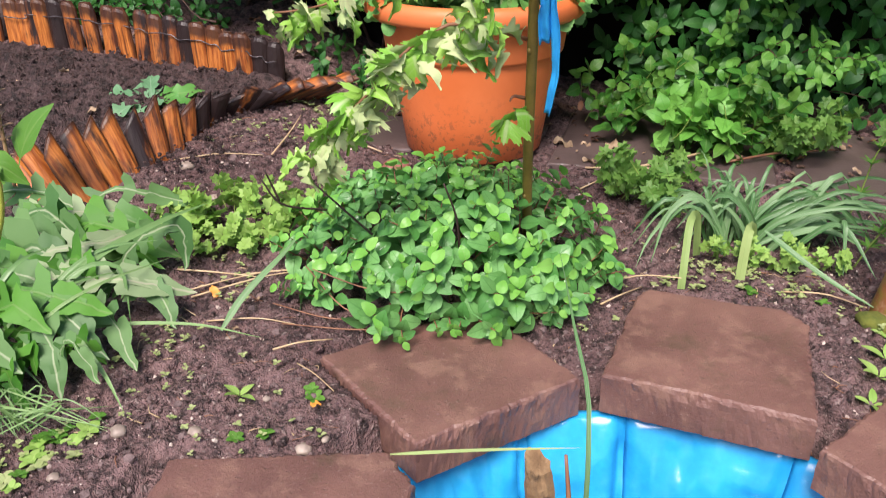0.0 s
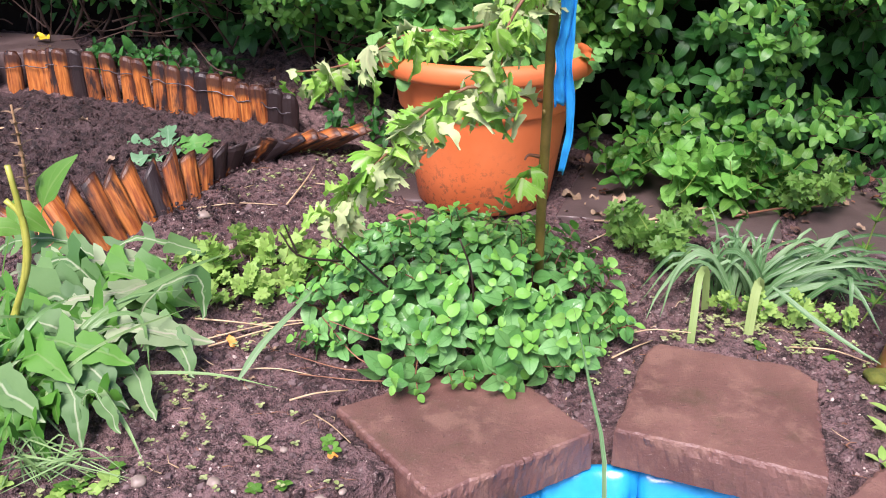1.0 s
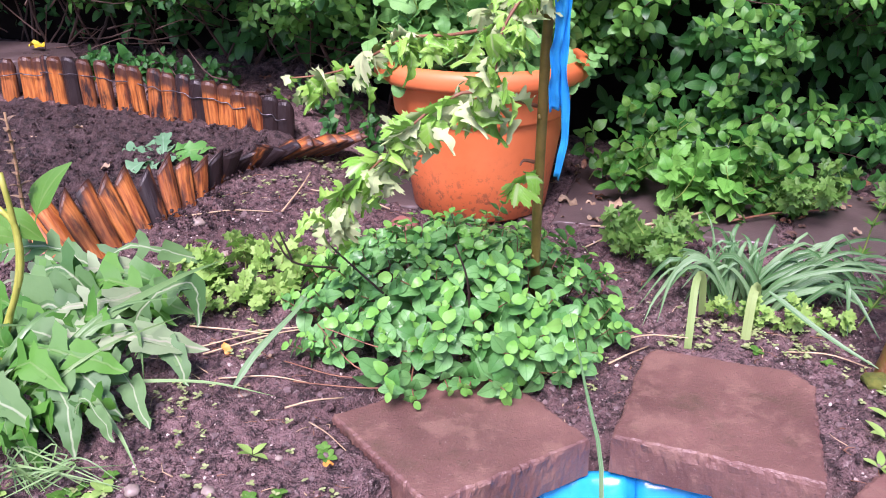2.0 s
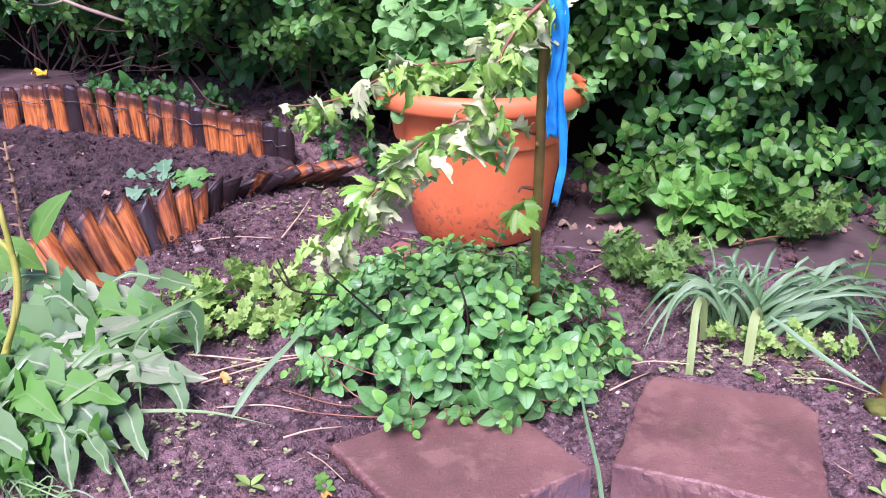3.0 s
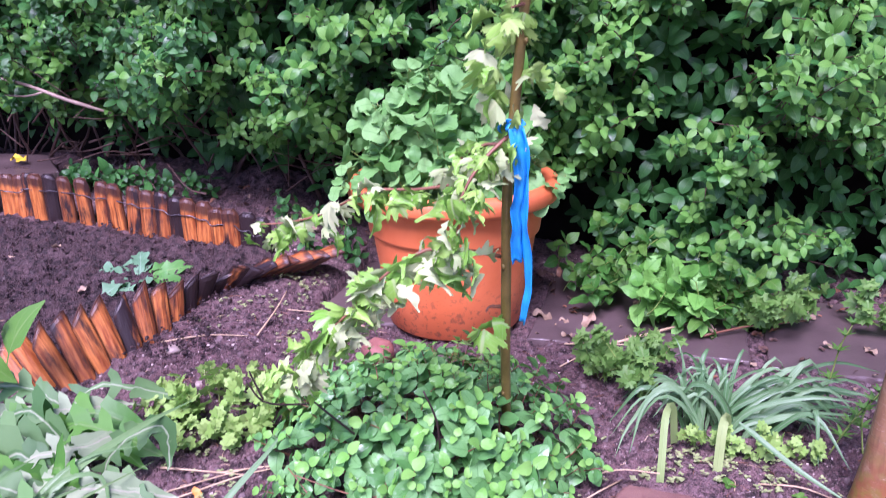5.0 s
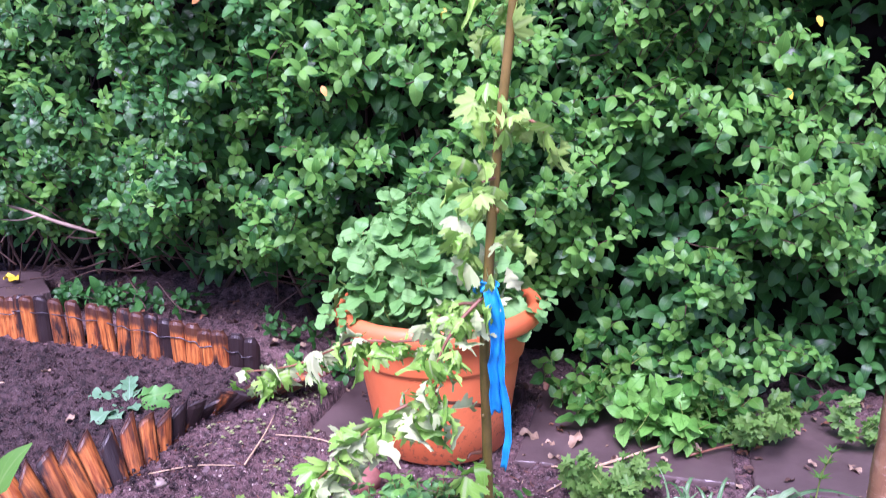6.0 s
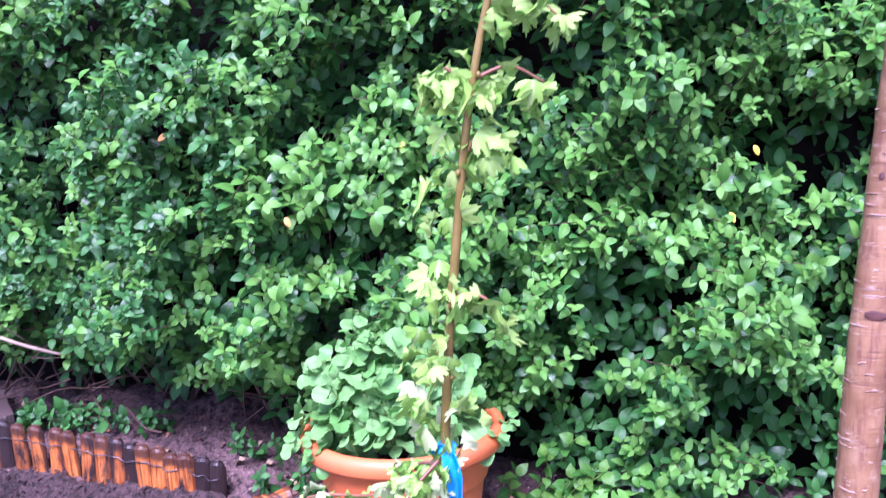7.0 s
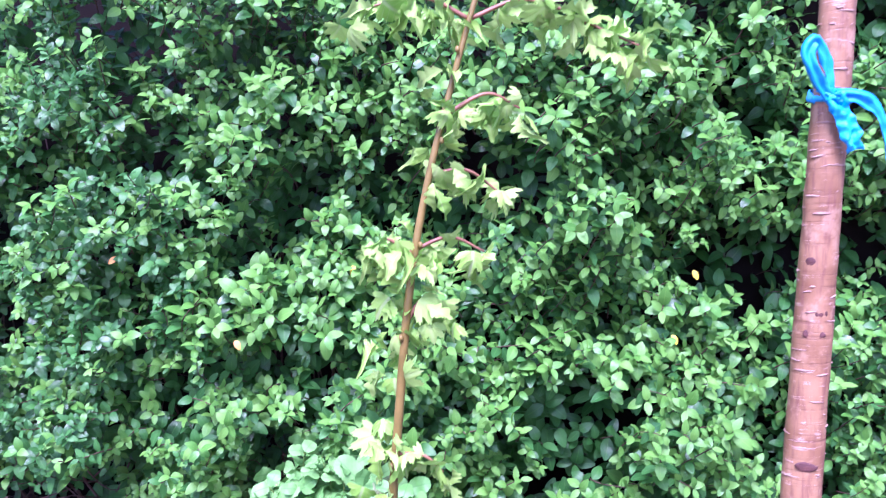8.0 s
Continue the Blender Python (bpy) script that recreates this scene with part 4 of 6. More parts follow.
        part("branch", Batch().add(tube(curve([(x0, y0, z0), (x0 + rnd(-.14, .14), y0 + rnd(-.05, .05), 0.45), (x1, max(y0, hedge_face(x1, z1) + 0.28), z1)], 9), [rnd(0.003, 0.007), 0.002], 6)).mesh("branch", [M_TWIG]), h)
    for k in range(70):
        x0 = rnd(-1.6, 0.2)
        y0 = 2.05 - 0.33 * max(-1.4, x0) + rnd(-0.05, 0.2)
        q = np.array((x0, y0, rnd(float(rise(x0, y0)), 0.5)))
        e = q + np.array((rnd(-.22, .22), rnd(-.12, .10), rnd(-.06, .2)))
        part("branch", Batch().add(tube(curve([q, (q + e) / 2 + np.array((0, 0, rnd(-.03, .04))), e], 6), [rnd(0.0015, 0.004), 0.001], 5)).mesh("branch", [M_TWIG]), h, "bare brown twig in the shade")


build_hedge()
# added backing sheet, coloured as the shade seen through gaps in the leaves
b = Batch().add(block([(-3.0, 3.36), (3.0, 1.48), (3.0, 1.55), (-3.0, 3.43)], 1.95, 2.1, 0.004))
tagged(new("fence", b.mesh("fence", [M_SHADE_BACK], True)), "added near-black sheet behind the hedge, standing in for its deep shade", "fence", kind="structure")


def cane(name, label, cat, points, radii, material, sides=6, n=12):
    b = Batch().add(tube(curve(points, n), radii, sides))
    return tagged(new(name, b.mesh(name, [material])), label, cat)


cane("dead_branch", "pale bare branch sticking out under the hedge", "branch", [(-0.875, 2.29, 0.445), (-0.93, 2.28, 0.466), (-1.00, 2.28, 0.490), (-1.10, 2.29, 0.527), (-1.20, 2.30, 0.55)], [0.003, 0.006, 0.005, 0.0035], M_CANE)
cane("dead_branch", "thin pale forked branch under the hedge", "branch", [(-1.05, 2.285, 0.507), (-1.10, 2.27, 0.498), (-1.18, 2.27, 0.507)], [0.003, 0.0016], M_CANE)


# ---- plants of broad leaves ----
def clump(name, label, cat, at, shoots, spots, group="", singly=300):
    """A plant of shoots; spots are matrices in the world. The shoots towards the path of the eye are built leaf by leaf."""
    t = thing(name, label, cat, pose(*at), group)
    inv = np.eye(4)
    inv[:3, 3] = [-c for c in at]
    spots = sorted(spots, key=lambda m: m[1, 3] - 0.6 * m[2, 3])
    rest, done = Batch(), 0
    pieces = [q.piece() for q in shoots]
    for k, m in enumerate(spots):
        if done < singly:
            done += shoots[k % len(shoots)].place(t, inv @ m)
        else:
            rest.add(pieces[k % len(shoots)], inv @ m)
    if rest.n:
        part("foliage", rest.mesh("foliage", shoots[0].materials), t, kind="stuff")
    return t


def build_marjoram():
    shoots = [sprig(4, 0.072 + 0.008 * (k % 3), 0.0315 + 0.0045 * (k % 4), 300 + k, F_ROUND, [L_MINT, L_MINT_NEW, M_REDTWIG], 0.88, 0.6, 0.0014, 1.75, 0.46, 0.52) for k in range(10)]
    spots = []
    cx, cy, rx, ry, high = 0.016, 1.225, 0.240, 0.225, 0.138
    n = tries = 0
    while n < 158 and tries < 6000:
        tries += 1
        a, r = rnd(0, 2 * math.pi), rnd(0, 1) ** 0.55
        wob = 1 + 0.12 * noise.noise(Vector((math.cos(a) * 2, math.sin(a) * 2, 3)))
        x, y = cx + rx * r * wob * math.cos(a), cy + ry * r * wob * math.sin(a)
        if y < 1.045 + 0.4 * max(0, -0.02 - x) + 0.5 * max(0, x - 0.12):
            continue
        if any(abs(x - q[0, 3]) + abs(y - q[1, 3]) < 0.023 for q in spots):
            continue
        top = high * (1 - r ** 2.6) + 0.035 + 0.02 * noise.noise(Vector((x * 14, y * 14, 0)))
        low = 0.35 if n % 3 else 0.0
        z = float(rise(x, y)) + max(0.005, (top - 0.065) * (1 - low * rnd(0.3, 1)))
        d = unit((0.75 * (x - cx) / rx * r + rnd(-.3, .3), 0.75 * (y - cy) / ry * r - 0.30 + rnd(-.3, .3), 1.05 - 0.50 * r))
        spots.append(orient((x, y, z), d, (rnd(-1, 1), rnd(-1, 0.3), 0.6), rnd(0.8, 1.2), rnd(0, 6)))
        n += 1
    for x, y in ((-0.055, 0.975), (-0.075, 0.985), (0.075, 0.995), (0.015, 1.01), (-0.02, 1.00), (0.11, 1.03), (0.045, 1.02)):
        spots.append(orient((x, y + 0.055, 0.05), (rnd(-.2, .2), -0.9, -0.25), (0, -.2, 1), 1.0))
    for k in range(9):
        x, y = 0.03 + rnd(-.14, .14), 1.125 + rnd(-.04, .05)
        spots.append(orient((x, y, 0.05 + rnd(0, 0.05)), (rnd(-.35, .35), -0.4, 0.85), (rnd(-1, 1), -0.5, 0.6), rnd(0.85, 1.15), rnd(0, 6)))
    for k in range(13):
        x = -0.11 + 0.25 * (k % 13) / 12 + rnd(-.01, .01)
        y = 1.075 + rnd(-.03, .035)
        spots.append(orient((x, y, 0.02 + rnd(0, 0.045)), (rnd(-.35, .35), -0.65, 0.55 + rnd(-.3, .3)), (rnd(-1, 1), -0.5, 0.6), rnd(0.85, 1.15), rnd(0, 6)))
    t = clump("marjoram", "low bushy marjoram clump with rounded bright green leaves, overhanging the slab", "herb", (cx, cy, 0.015), shoots, spots)
    stems = ([(-0.285, 1.185, 0.189), (-0.258, 1.198, 0.141), (-0.194, 1.253, 0.106)], [(-0.278, 1.185, 0.205), (-0.262, 1.196, 0.148)], [(-0.192, 1.119, 0.212), (-0.14, 1.133, 0.150), (-0.10, 1.15, 0.10)],
             [(0.006, 1.065, 0.230), (0.024, 1.09, 0.165), (0.03, 1.11, 0.09)], [(-0.19, 1.05, 0.10), (-0.10, 1.04, 0.07), (-0.03, 1.05, 0.06)], [(-0.21, 1.10, 0.08), (-0.14, 1.04, 0.035), (-0.05, 1.02, 0.03)],
             [(-0.26, 1.07, 0.03), (-0.16, 1.04, 0.02), (-0.06, 1.04, 0.03)], [(-0.24, 1.03, 0.018), (-0.13, 1.01, 0.02), (-0.05, 1.00, 0.03)])
    for k, s in enumerate(stems):
        line = curve(s, 12) - np.array((cx, cy, 0.015))
        part("dead_stem", Batch().add(tube(line, [0.0009, 0.0012, 0.0014] if k > 3 else [0.0014, 0.0018, 0.0020], 6)).mesh("dead_stem", [M_DARKSTEM if k < 4 else M_REDTWIG]), t, "thin dark dead stem" if k < 4 else "thin reddish dry stem")


build_marjoram()


def build_pot_plants():
    px, py, pz = POT
    shoots = [sprig(3, 0.085 + 0.01 * (k % 3), 0.048 + 0.008 * (k % 3), 400 + k, F_TOOTHED, [L_BALM, L_BALM, M_STALK], 2.0, 0.9, 0.0017) for k in range(7)]
    spots = []
    for k in range(140):
        a, r = rnd(0, 2 * math.pi), 0.165 * math.sqrt(rnd(0, 1))
        x, y = px - 0.012 + r * math.cos(a), py + r * math.sin(a)
        high = 0.235 * (1 - (r / 0.21) ** 2) * float(smooth(0.34, 0.02, x)) + 0.02
        z = pz + 0.275 + rnd(0.0, 1.0) * high
        d = unit((2.6 * (x - px) + rnd(-.3, .3), 2.6 * (y - py) - 0.15 + rnd(-.3, .3), 1.0))
        spots.append(orient((x, y, z), d, (rnd(-1, 1), -0.8, 0.8), rnd(0.75, 1.2), rnd(0, 6)))
    for a in (170, 185, 200, 215, 330, 350):
        x, y = px + 0.19 * math.cos(radians(a)), py + 0.19 * math.sin(radians(a))
        spots.append(orient((x, y, pz + 0.30), (math.cos(radians(a)) * .8, math.sin(radians(a)) * .8, 0.5), (0, -0.4, 1), 0.8))
    clump("lemon_balm", "leafy pale green balm with round toothed leaves growing in the pot", "plant", (px, py, pz + 0.272), shoots, spots)


build_pot_plants()


def build_weeds():
    toothed = [sprig(3, 0.07 + 0.01 * (k % 3), 0.050 + 0.005 * (k % 3), 500 + k, F_BROAD, [L_NETTLE, L_NETTLE, M_STALK], 0.6, 0.8) for k in range(5)]
    spots = []
    for k in range(20):
        x, y, z = 0.535 + rnd(-.075, .08), 1.735 + rnd(-.07, .11), rnd(0.0, 1)
        z = 0.04 + z * (0.03 + 0.09 * float(smooth(1.68, 1.84, y)))
        spots.append(orient((x, y, z), (rnd(-.5, .5), -0.5 + rnd(-.3, .3), 0.8), (rnd(-.5, .5), -0.8, 0.8), rnd(0.8, 1.15), rnd(0, 6)))
    clump("nettle", "bright green toothed nettle seedlings at the foot of the hedge", "weed", (0.555, 1.85, 0.035), toothed, spots, "weeds under the hedge")
    broad = [sprig(2 + k % 2, 0.09, 0.042 + 0.004 * (k % 4), 520 + k, F_BROAD, [L_ELDER, L_WEED, M_STALK], 0.85, 0.9) for k in range(6)]
    for x0, x1, cnt in ((0.32, 0.50, 24), (0.50, 0.74, 26)):
        spots = []
        for k in range(cnt):
            x = rnd(x0, x1)
            y = 1.985 - 0.33 * x + rnd(-.09, .12)
            z = 0.03 + rnd(0, 1) ** 1.2 * (0.18 if x > 0.40 else 0.12) * float(smooth(1.60, 1.86, y + 0.33 * (x - 0.5)))
            spots.append(orient((x, y, z), (rnd(-.5, .5), -0.7, 0.6 + rnd(-.2, .4)), (rnd(-.4, .4), -0.7, 0.9), rnd(0.75, 1.15), rnd(-.7, .7)))
        clump("ground_elder", "dark green broad-leaved weeds filling the hedge bottom", "weed", ((x0 + x1) / 2, 1.95 - 0.33 * x0, 0.035), broad, spots, "weeds under the hedge")
    ferny = [sprig(4, 0.090, 0.027 + 0.003 * k, 540 + k, F_FINE, [L_FERNY, L_FERNY, M_STALK], 2.0, 0.9, 0.0013) for k in range(4)]
    limes = [sprig(3, 0.055, 0.021 + 0.002 * k, 550 + k, F_CUT, [L_LIME, L_LIME, M_STALK], 0.7, 0.9, 0.0013) for k in range(4)]
    for cx, cy, sx, sy, high, cnt in ((0.88, 1.685, 0.16, 0.05, 0.08, 17), (0.72, 1.735, 0.10, 0.05, 0.06, 9), (1.10, 1.62, 0.10, 0.06, 0.11, 13), (0.385, 1.475, 0.085, 0.075, 0.035, 22)):
        spots = []
        for k in range(cnt):
            x, y = cx + rnd(-1, 1) * sx, cy + rnd(-1, 1) * sy
            spots.append(orient((x, y, float(rise(x, y)) + rnd(0.0, high)), (rnd(-.6, .6), -0.6 + rnd(-.4, .4), 0.8), (rnd(-.5, .5), -.6, 1), rnd(0.7, 1.1), rnd(0, 6)))
        clump("herb_robert", "fine-cut pale green herb robert at the edge of the path", "weed", (cx, cy, float(rise(cx, cy))), ferny, spots, "ferny weeds")
    spots = []
    for k in range(60):
        a, r = rnd(0, 6.28), math.sqrt(rnd(0, 1))
        x, y = -0.365 + 0.115 * r * math.cos(a), 1.33 + 0.085 * r * math.sin(a)
        spots.append(orient((x, y, float(rise(x, y)) + rnd(0.0, 0.06) * (1.1 - r)), (math.cos(a) * r + rnd(-.3, .3), math.sin(a) * r - .2 + rnd(-.3, .3), 0.8), (rnd(-.6, .6), -.5, 1), rnd(0.75, 1.1), rnd(0, 6)))
    clump("cranesbill", "low lime green cranesbill with scalloped leaves on bare soil", "weed", (-0.365, 1.33, 0.03), limes, spots)
    for cx, cy, r, cnt in ((0.485, 1.235, 0.05, 7), (0.575, 1.220, 0.045, 7), (0.66, 1.21, 0.05, 5)):
        spots = []
        for k in range(cnt):
            x, y = cx + rnd(-r, r), cy + rnd(-.022, .022)
            spots.append(orient((x, y, float(rise(x, y)) + rnd(0.0, 0.022)), (rnd(-.7, .7), -.5 + rnd(-.4, .4), 0.7), (rnd(-.6, .6), -.5, 1), rnd(0.55, 0.8), rnd(0, 6)))
        clump("cranesbill", "small yellow-green cranesbill among strap leaves", "weed", (cx, cy, 0.012), limes, spots)
    t = thing("young_cabbage", "small blue-green seedling with lobed leaves in the dark bed", "plant", pose(-0.682, 1.835, 0.112))
    flat = [Batch().add(leaf(0.098, 0.066, lambda s: min(1.0, 0.16 + 1.25 * s) * max(0.05, 1 - s ** 5) ** 0.7, 22, 0.18 + 0.1 * k, 0.5 + 0.25 * k, lobed(3.3, 0.42, 0.06), 0.012, 0.2, 0.35)).mesh("leaf", [q]) for q in (L_CABBAGE, L_CABBAGE_NEW) for k in range(3)]
    for k, (turn, size, high) in enumerate(((172, 1.05, 0.35), (196, 0.95, 0.22), (140, 0.80, 0.75), (105, 0.85, 0.9), (238, 0.95, 0.30), (262, 0.80, 0.25), (12, 1.05, 0.40), (340, 0.95, 0.30), (38, 0.80, 0.70), (300, 0.60, 0.5), (80, 0.5, 1.0))):
        a = radians(turn)
        part("leaf", flat[k % 3 + (3 if turn < 60 or turn > 320 else 0)], t, at=mat4(orient((0.006 * math.cos(a), 0.006 * math.sin(a), 0.008), (math.cos(a), math.sin(a), high), (0, -.35, 1), size, rnd(-.3, .3))))
    small = [sprig(2, 0.05, 0.036, 560 + k, F_PRIVET, [L_HEDGE, L_HEDGE, M_TWIG], 2.0, 0.9) for k in range(3)]
    for cx, cy, cnt in ((-1.02, 2.40, 22), (-0.88, 2.36, 20), (-0.72, 2.33, 12), (-0.35, 2.20, 10), (-0.25, 2.06, 12)):
        spots = []
        for k in range(cnt):
            x, y = cx + rnd(-.08, .08), cy + rnd(-.03, .06)
            spots.append(orient((x, y, float(rise(x, y)) + rnd(0.0, 0.05)), (rnd(-.8, .8), -.7, rnd(0.2, 0.9)), (0, -.5, 1), rnd(0.8, 1.2), rnd(0, 6)))
        clump("ivy", "dark glossy low leaves creeping under the hedge", "weed", (cx, cy, float(rise(cx, cy))), small, spots, "creeping leaves under the hedge")


build_weeds()


# ---- sapling ----
SAP_LEAF = [palm(0.033 + 0.003 * k, 5, 0.32, 0.10, 0.5 + 0.4 * k, -1.6 + 0.5 * k, n=41, open_by=0.46) for k in range(4)]
SAP_LEAF += [leaf(0.040 + 0.004 * k, 0.036 + 0.003 * k, lambda s: min(1.0, 0.12 + 1.5 * s) * max(0.05, 1 - s ** 4) ** 0.7, 20, 0.25 + 0.4 * k, 0.6 + 0.2 * k, lobed(3.4, 0.48, 0.08), 0.006, 0.5, 0.4) for k in range(4)]
SAP_LEAF = [(p[0] + 0.0028 * np.array([noise.noise_vector(Vector(q) * 55 + Vector((k * 9, 0, 0))) for q in p[0]]), *p[1:]) for k, p in enumerate(SAP_LEAF)]
SAP_MESH = [Batch().add(p).mesh("leaf", [q]) for q in (L_SAP, L_SAP, L_SAP_PALE) for p in SAP_LEAF]
SAP_TOP = [Batch().add(p).mesh("leaf", [q]) for q in (L_SAP_TOP, L_SAP_TOP, L_SAP_TOP, L_SAP) for p in SAP_LEAF]


def hang(t, at, spread, count, meshes, size=1.0):
    """Leaves that droop from a spot of a twig."""
    for _ in range(count):
        d = unit((rnd(-1, 1) * spread, rnd(-1, 0.8) * spread, rnd(-1.3, 0.2)))
        p = np.array(at) + np.array((rnd(-1, 1), rnd(-1, 1), rnd(-1, 0.5))) * 0.018
        part("leaf", meshes[int(rnd(0, len(meshes) - 0.01))], t, at=mat4(orient(p, d, (rnd(-1, 1), -0.7, 0.7), size * rnd(0.7, 1.25), rnd(-1.1, 1.1))))


def build_sapling():
    t = thing("sapling", "young tree with a thin olive stem and drooping variegated lobed leaves", "tree")
    stem = [(0.146, 1.250, 0.0), (0.144, 1.232, 0.048), (0.134, 1.166, 0.225), (0.128, 1.101, 0.401), (0.124, 1.053, 0.531), (0.128, 1.016, 0.640), (0.137, 0.992, 0.779), (0.150, 0.969, 0.911),
            (0.162, 0.950, 1.024), (0.177, 0.944, 1.119), (0.198, 0.939, 1.211), (0.221, 0.934, 1.292), (0.251, 0.928, 1.390), (0.281, 0.925, 1.476), (0.300, 0.925, 1.526)]
    line = curve(stem, 60)
    b = Batch().add(tube(line, [0.0086, 0.0076, 0.0066, 0.0053, 0.0040, 0.0026], 9))
    for k in (7, 13, 19, 24, 27, 33, 38, 44, 49):
        b.add(lump(0.0052, k, 0.6, 0.3, 4, 6), orient(line[k] + np.array((0.005 * (-1) ** k, -0.005, 0)), (0, 0, 1)))
    part("stem", b.mesh("stem", [M_STEM]), t, "olive green woody stem")
    low = [(0.119, 1.091, 0.429), (0.075, 1.064, 0.447), (0.014, 1.027, 0.462), (-0.045, 1.022, 0.426), (-0.093, 1.032, 0.371), (-0.133, 1.037, 0.332), (-0.169, 1.047, 0.277)]
    mid = [(0.122, 1.040, 0.570), (0.067, 1.079, 0.541), (-0.002, 1.116, 0.522), (-0.066, 1.150, 0.512), (-0.147, 1.198, 0.464), (-0.201, 1.214, 0.447), (-0.247, 1.227, 0.440)]
    twigs = [low, mid,
             [(0.126, 1.030, 0.600), (0.091, 1.040, 0.600), (0.051, 1.060, 0.570)], [(0.126, 1.020, 0.620), (0.086, 1.000, 0.585), (0.060, 0.990, 0.540), (0.055, 0.99, 0.49)],
             [(0.122, 1.124, 0.338), (0.105, 1.105, 0.346), (0.099, 1.100, 0.340)],
             [(0.140, 0.990, 0.779), (0.120, 0.980, 0.774)], [(0.145, 0.980, 0.850), (0.179, 0.970, 0.848), (0.204, 0.975, 0.823)], [(0.162, 0.950, 1.024), (0.185, 0.945, 1.054), (0.213, 0.945, 1.039)],
             [(0.174, 0.945, 1.109), (0.144, 0.940, 1.129), (0.131, 0.940, 1.124)], [(0.174, 0.945, 1.114), (0.219, 0.940, 1.129), (0.262, 0.945, 1.109)], [(0.198, 0.940, 1.205), (0.243, 0.940, 1.210), (0.290, 0.940, 1.175)],
             [(0.216, 0.935, 1.276), (0.269, 0.930, 1.301), (0.310, 0.935, 1.283)], [(0.251, 0.930, 1.390), (0.323, 0.925, 1.411), (0.411, 0.930, 1.376), (0.468, 0.930, 1.351)], [(0.251, 0.930, 1.390), (0.193, 0.930, 1.416), (0.114, 0.930, 1.401)]]
    for w in twigs:
        part("twig", Batch().add(tube(curve(w, 16), [0.0030, 0.0021, 0.0013], 6)).mesh("twig", [M_REDTWIG]), t, "thin reddish twig")
    for p in curve(low, 14)[3:]:
        hang(t, p, 0.7, 10, SAP_MESH + SAP_MESH[16:], 0.87)
    for p in curve(mid, 16)[3:]:
        hang(t, p, 0.7, 5, SAP_MESH, 0.78)
    for p in list(curve(twigs[2], 6)) + list(curve(twigs[3], 8)):
        hang(t, p, 0.8, 6, SAP_MESH, 0.66)
    hang(t, (0.095, 1.10, 0.335), 0.35, 5, SAP_MESH[:8], 0.95)
    for p, n in (((0.055, 0.99, 0.50), 4), ((0.100, 1.020, 0.681), 8), ((0.098, 1.015, 0.715), 8), ((0.112, 1.015, 0.755), 7), ((0.161, 1.000, 0.702), 5), ((0.138, 1.010, 0.655), 5), ((0.118, 1.000, 0.805), 5), ((0.124, 0.995, 0.850), 5)):
        hang(t, p, 0.7, n + 1, SAP_TOP + SAP_MESH[16:], 0.72)
    for w, n in ((5, 2), (6, 4), (7, 6), (8, 7), (9, 5), (10, 6), (11, 7), (12, 14), (13, 9)):
        q = curve(twigs[w], n)
        for p in q[max(0, n // 3 - 1):]:
            hang(t, p, 0.7, 4, SAP_TOP, 0.75)
    for z0 in (0.88, 0.91, 0.94, 0.97, 1.01, 1.05, 1.15, 1.24, 1.33, 1.40):
        k = int(np.argmin(abs(line[:, 2] - z0)))
        hang(t, line[k] + np.array((-0.012, 0.018, 0)), 0.9, 5 if z0 < 1.1 else 4, SAP_TOP, 0.76)


build_sapling()


def cloth(points, width, face, twist, seed, rows=44, cols=7):
    """A soft strip with creases and an uneven edge."""
    v, f, u, m = blade(points, width, rows, 0.0, lambda s: 1.0, face, 0, twist)
    out, uv = [], []
    for i in range(rows):
        a, c = v[3 * i], v[3 * i + 2]
        along = unit(v[min(3 * i + 4, len(v) - 2)] - v[max(3 * i - 2, 1)])
        up = np.cross(unit(c - a), along)
        s = i / (rows - 1)
        for k in range(cols):
            q = k / (cols - 1)
            p = a + (c - a) * (0.5 + (q - 0.5) * (0.82 + 0.3 * noise.noise(Vector((seed, s * 6, 1)))))
            crease = 0.16 * width * math.sin(q * 9 + seed + 3 * noise.noise(Vector((seed, s * 4, 0)))) + 0.22 * width * noise.noise(Vector((q * 2.5, s * 9, seed)))
            if i == rows - 1:
                p = p + along * width * 0.35 * abs(q - 0.4)
            out.append(p + up * crease)
            uv.append((q, s))
    f = [(i * cols + k, i * cols + k + 1, (i + 1) * cols + k + 1, (i + 1) * cols + k) for i in range(rows - 1) for k in range(cols - 1)]
    return np.array(out), f, np.array(uv), [0] * len(f)


def strip(name, pieces, parent):
    for k, (pts, w, face, tw) in enumerate(pieces):
        b = Batch().add(cloth(pts, w, face, tw, k * 3.7 + pts[0][0] * 9))
        ob = part(name if k == 0 else "tail", b.mesh("ribbon", [M_RIBBON]), parent)
        sol = ob.modifiers.new("thick", "SOLIDIFY")
        sol.thickness, sol.offset = 0.0005, 0


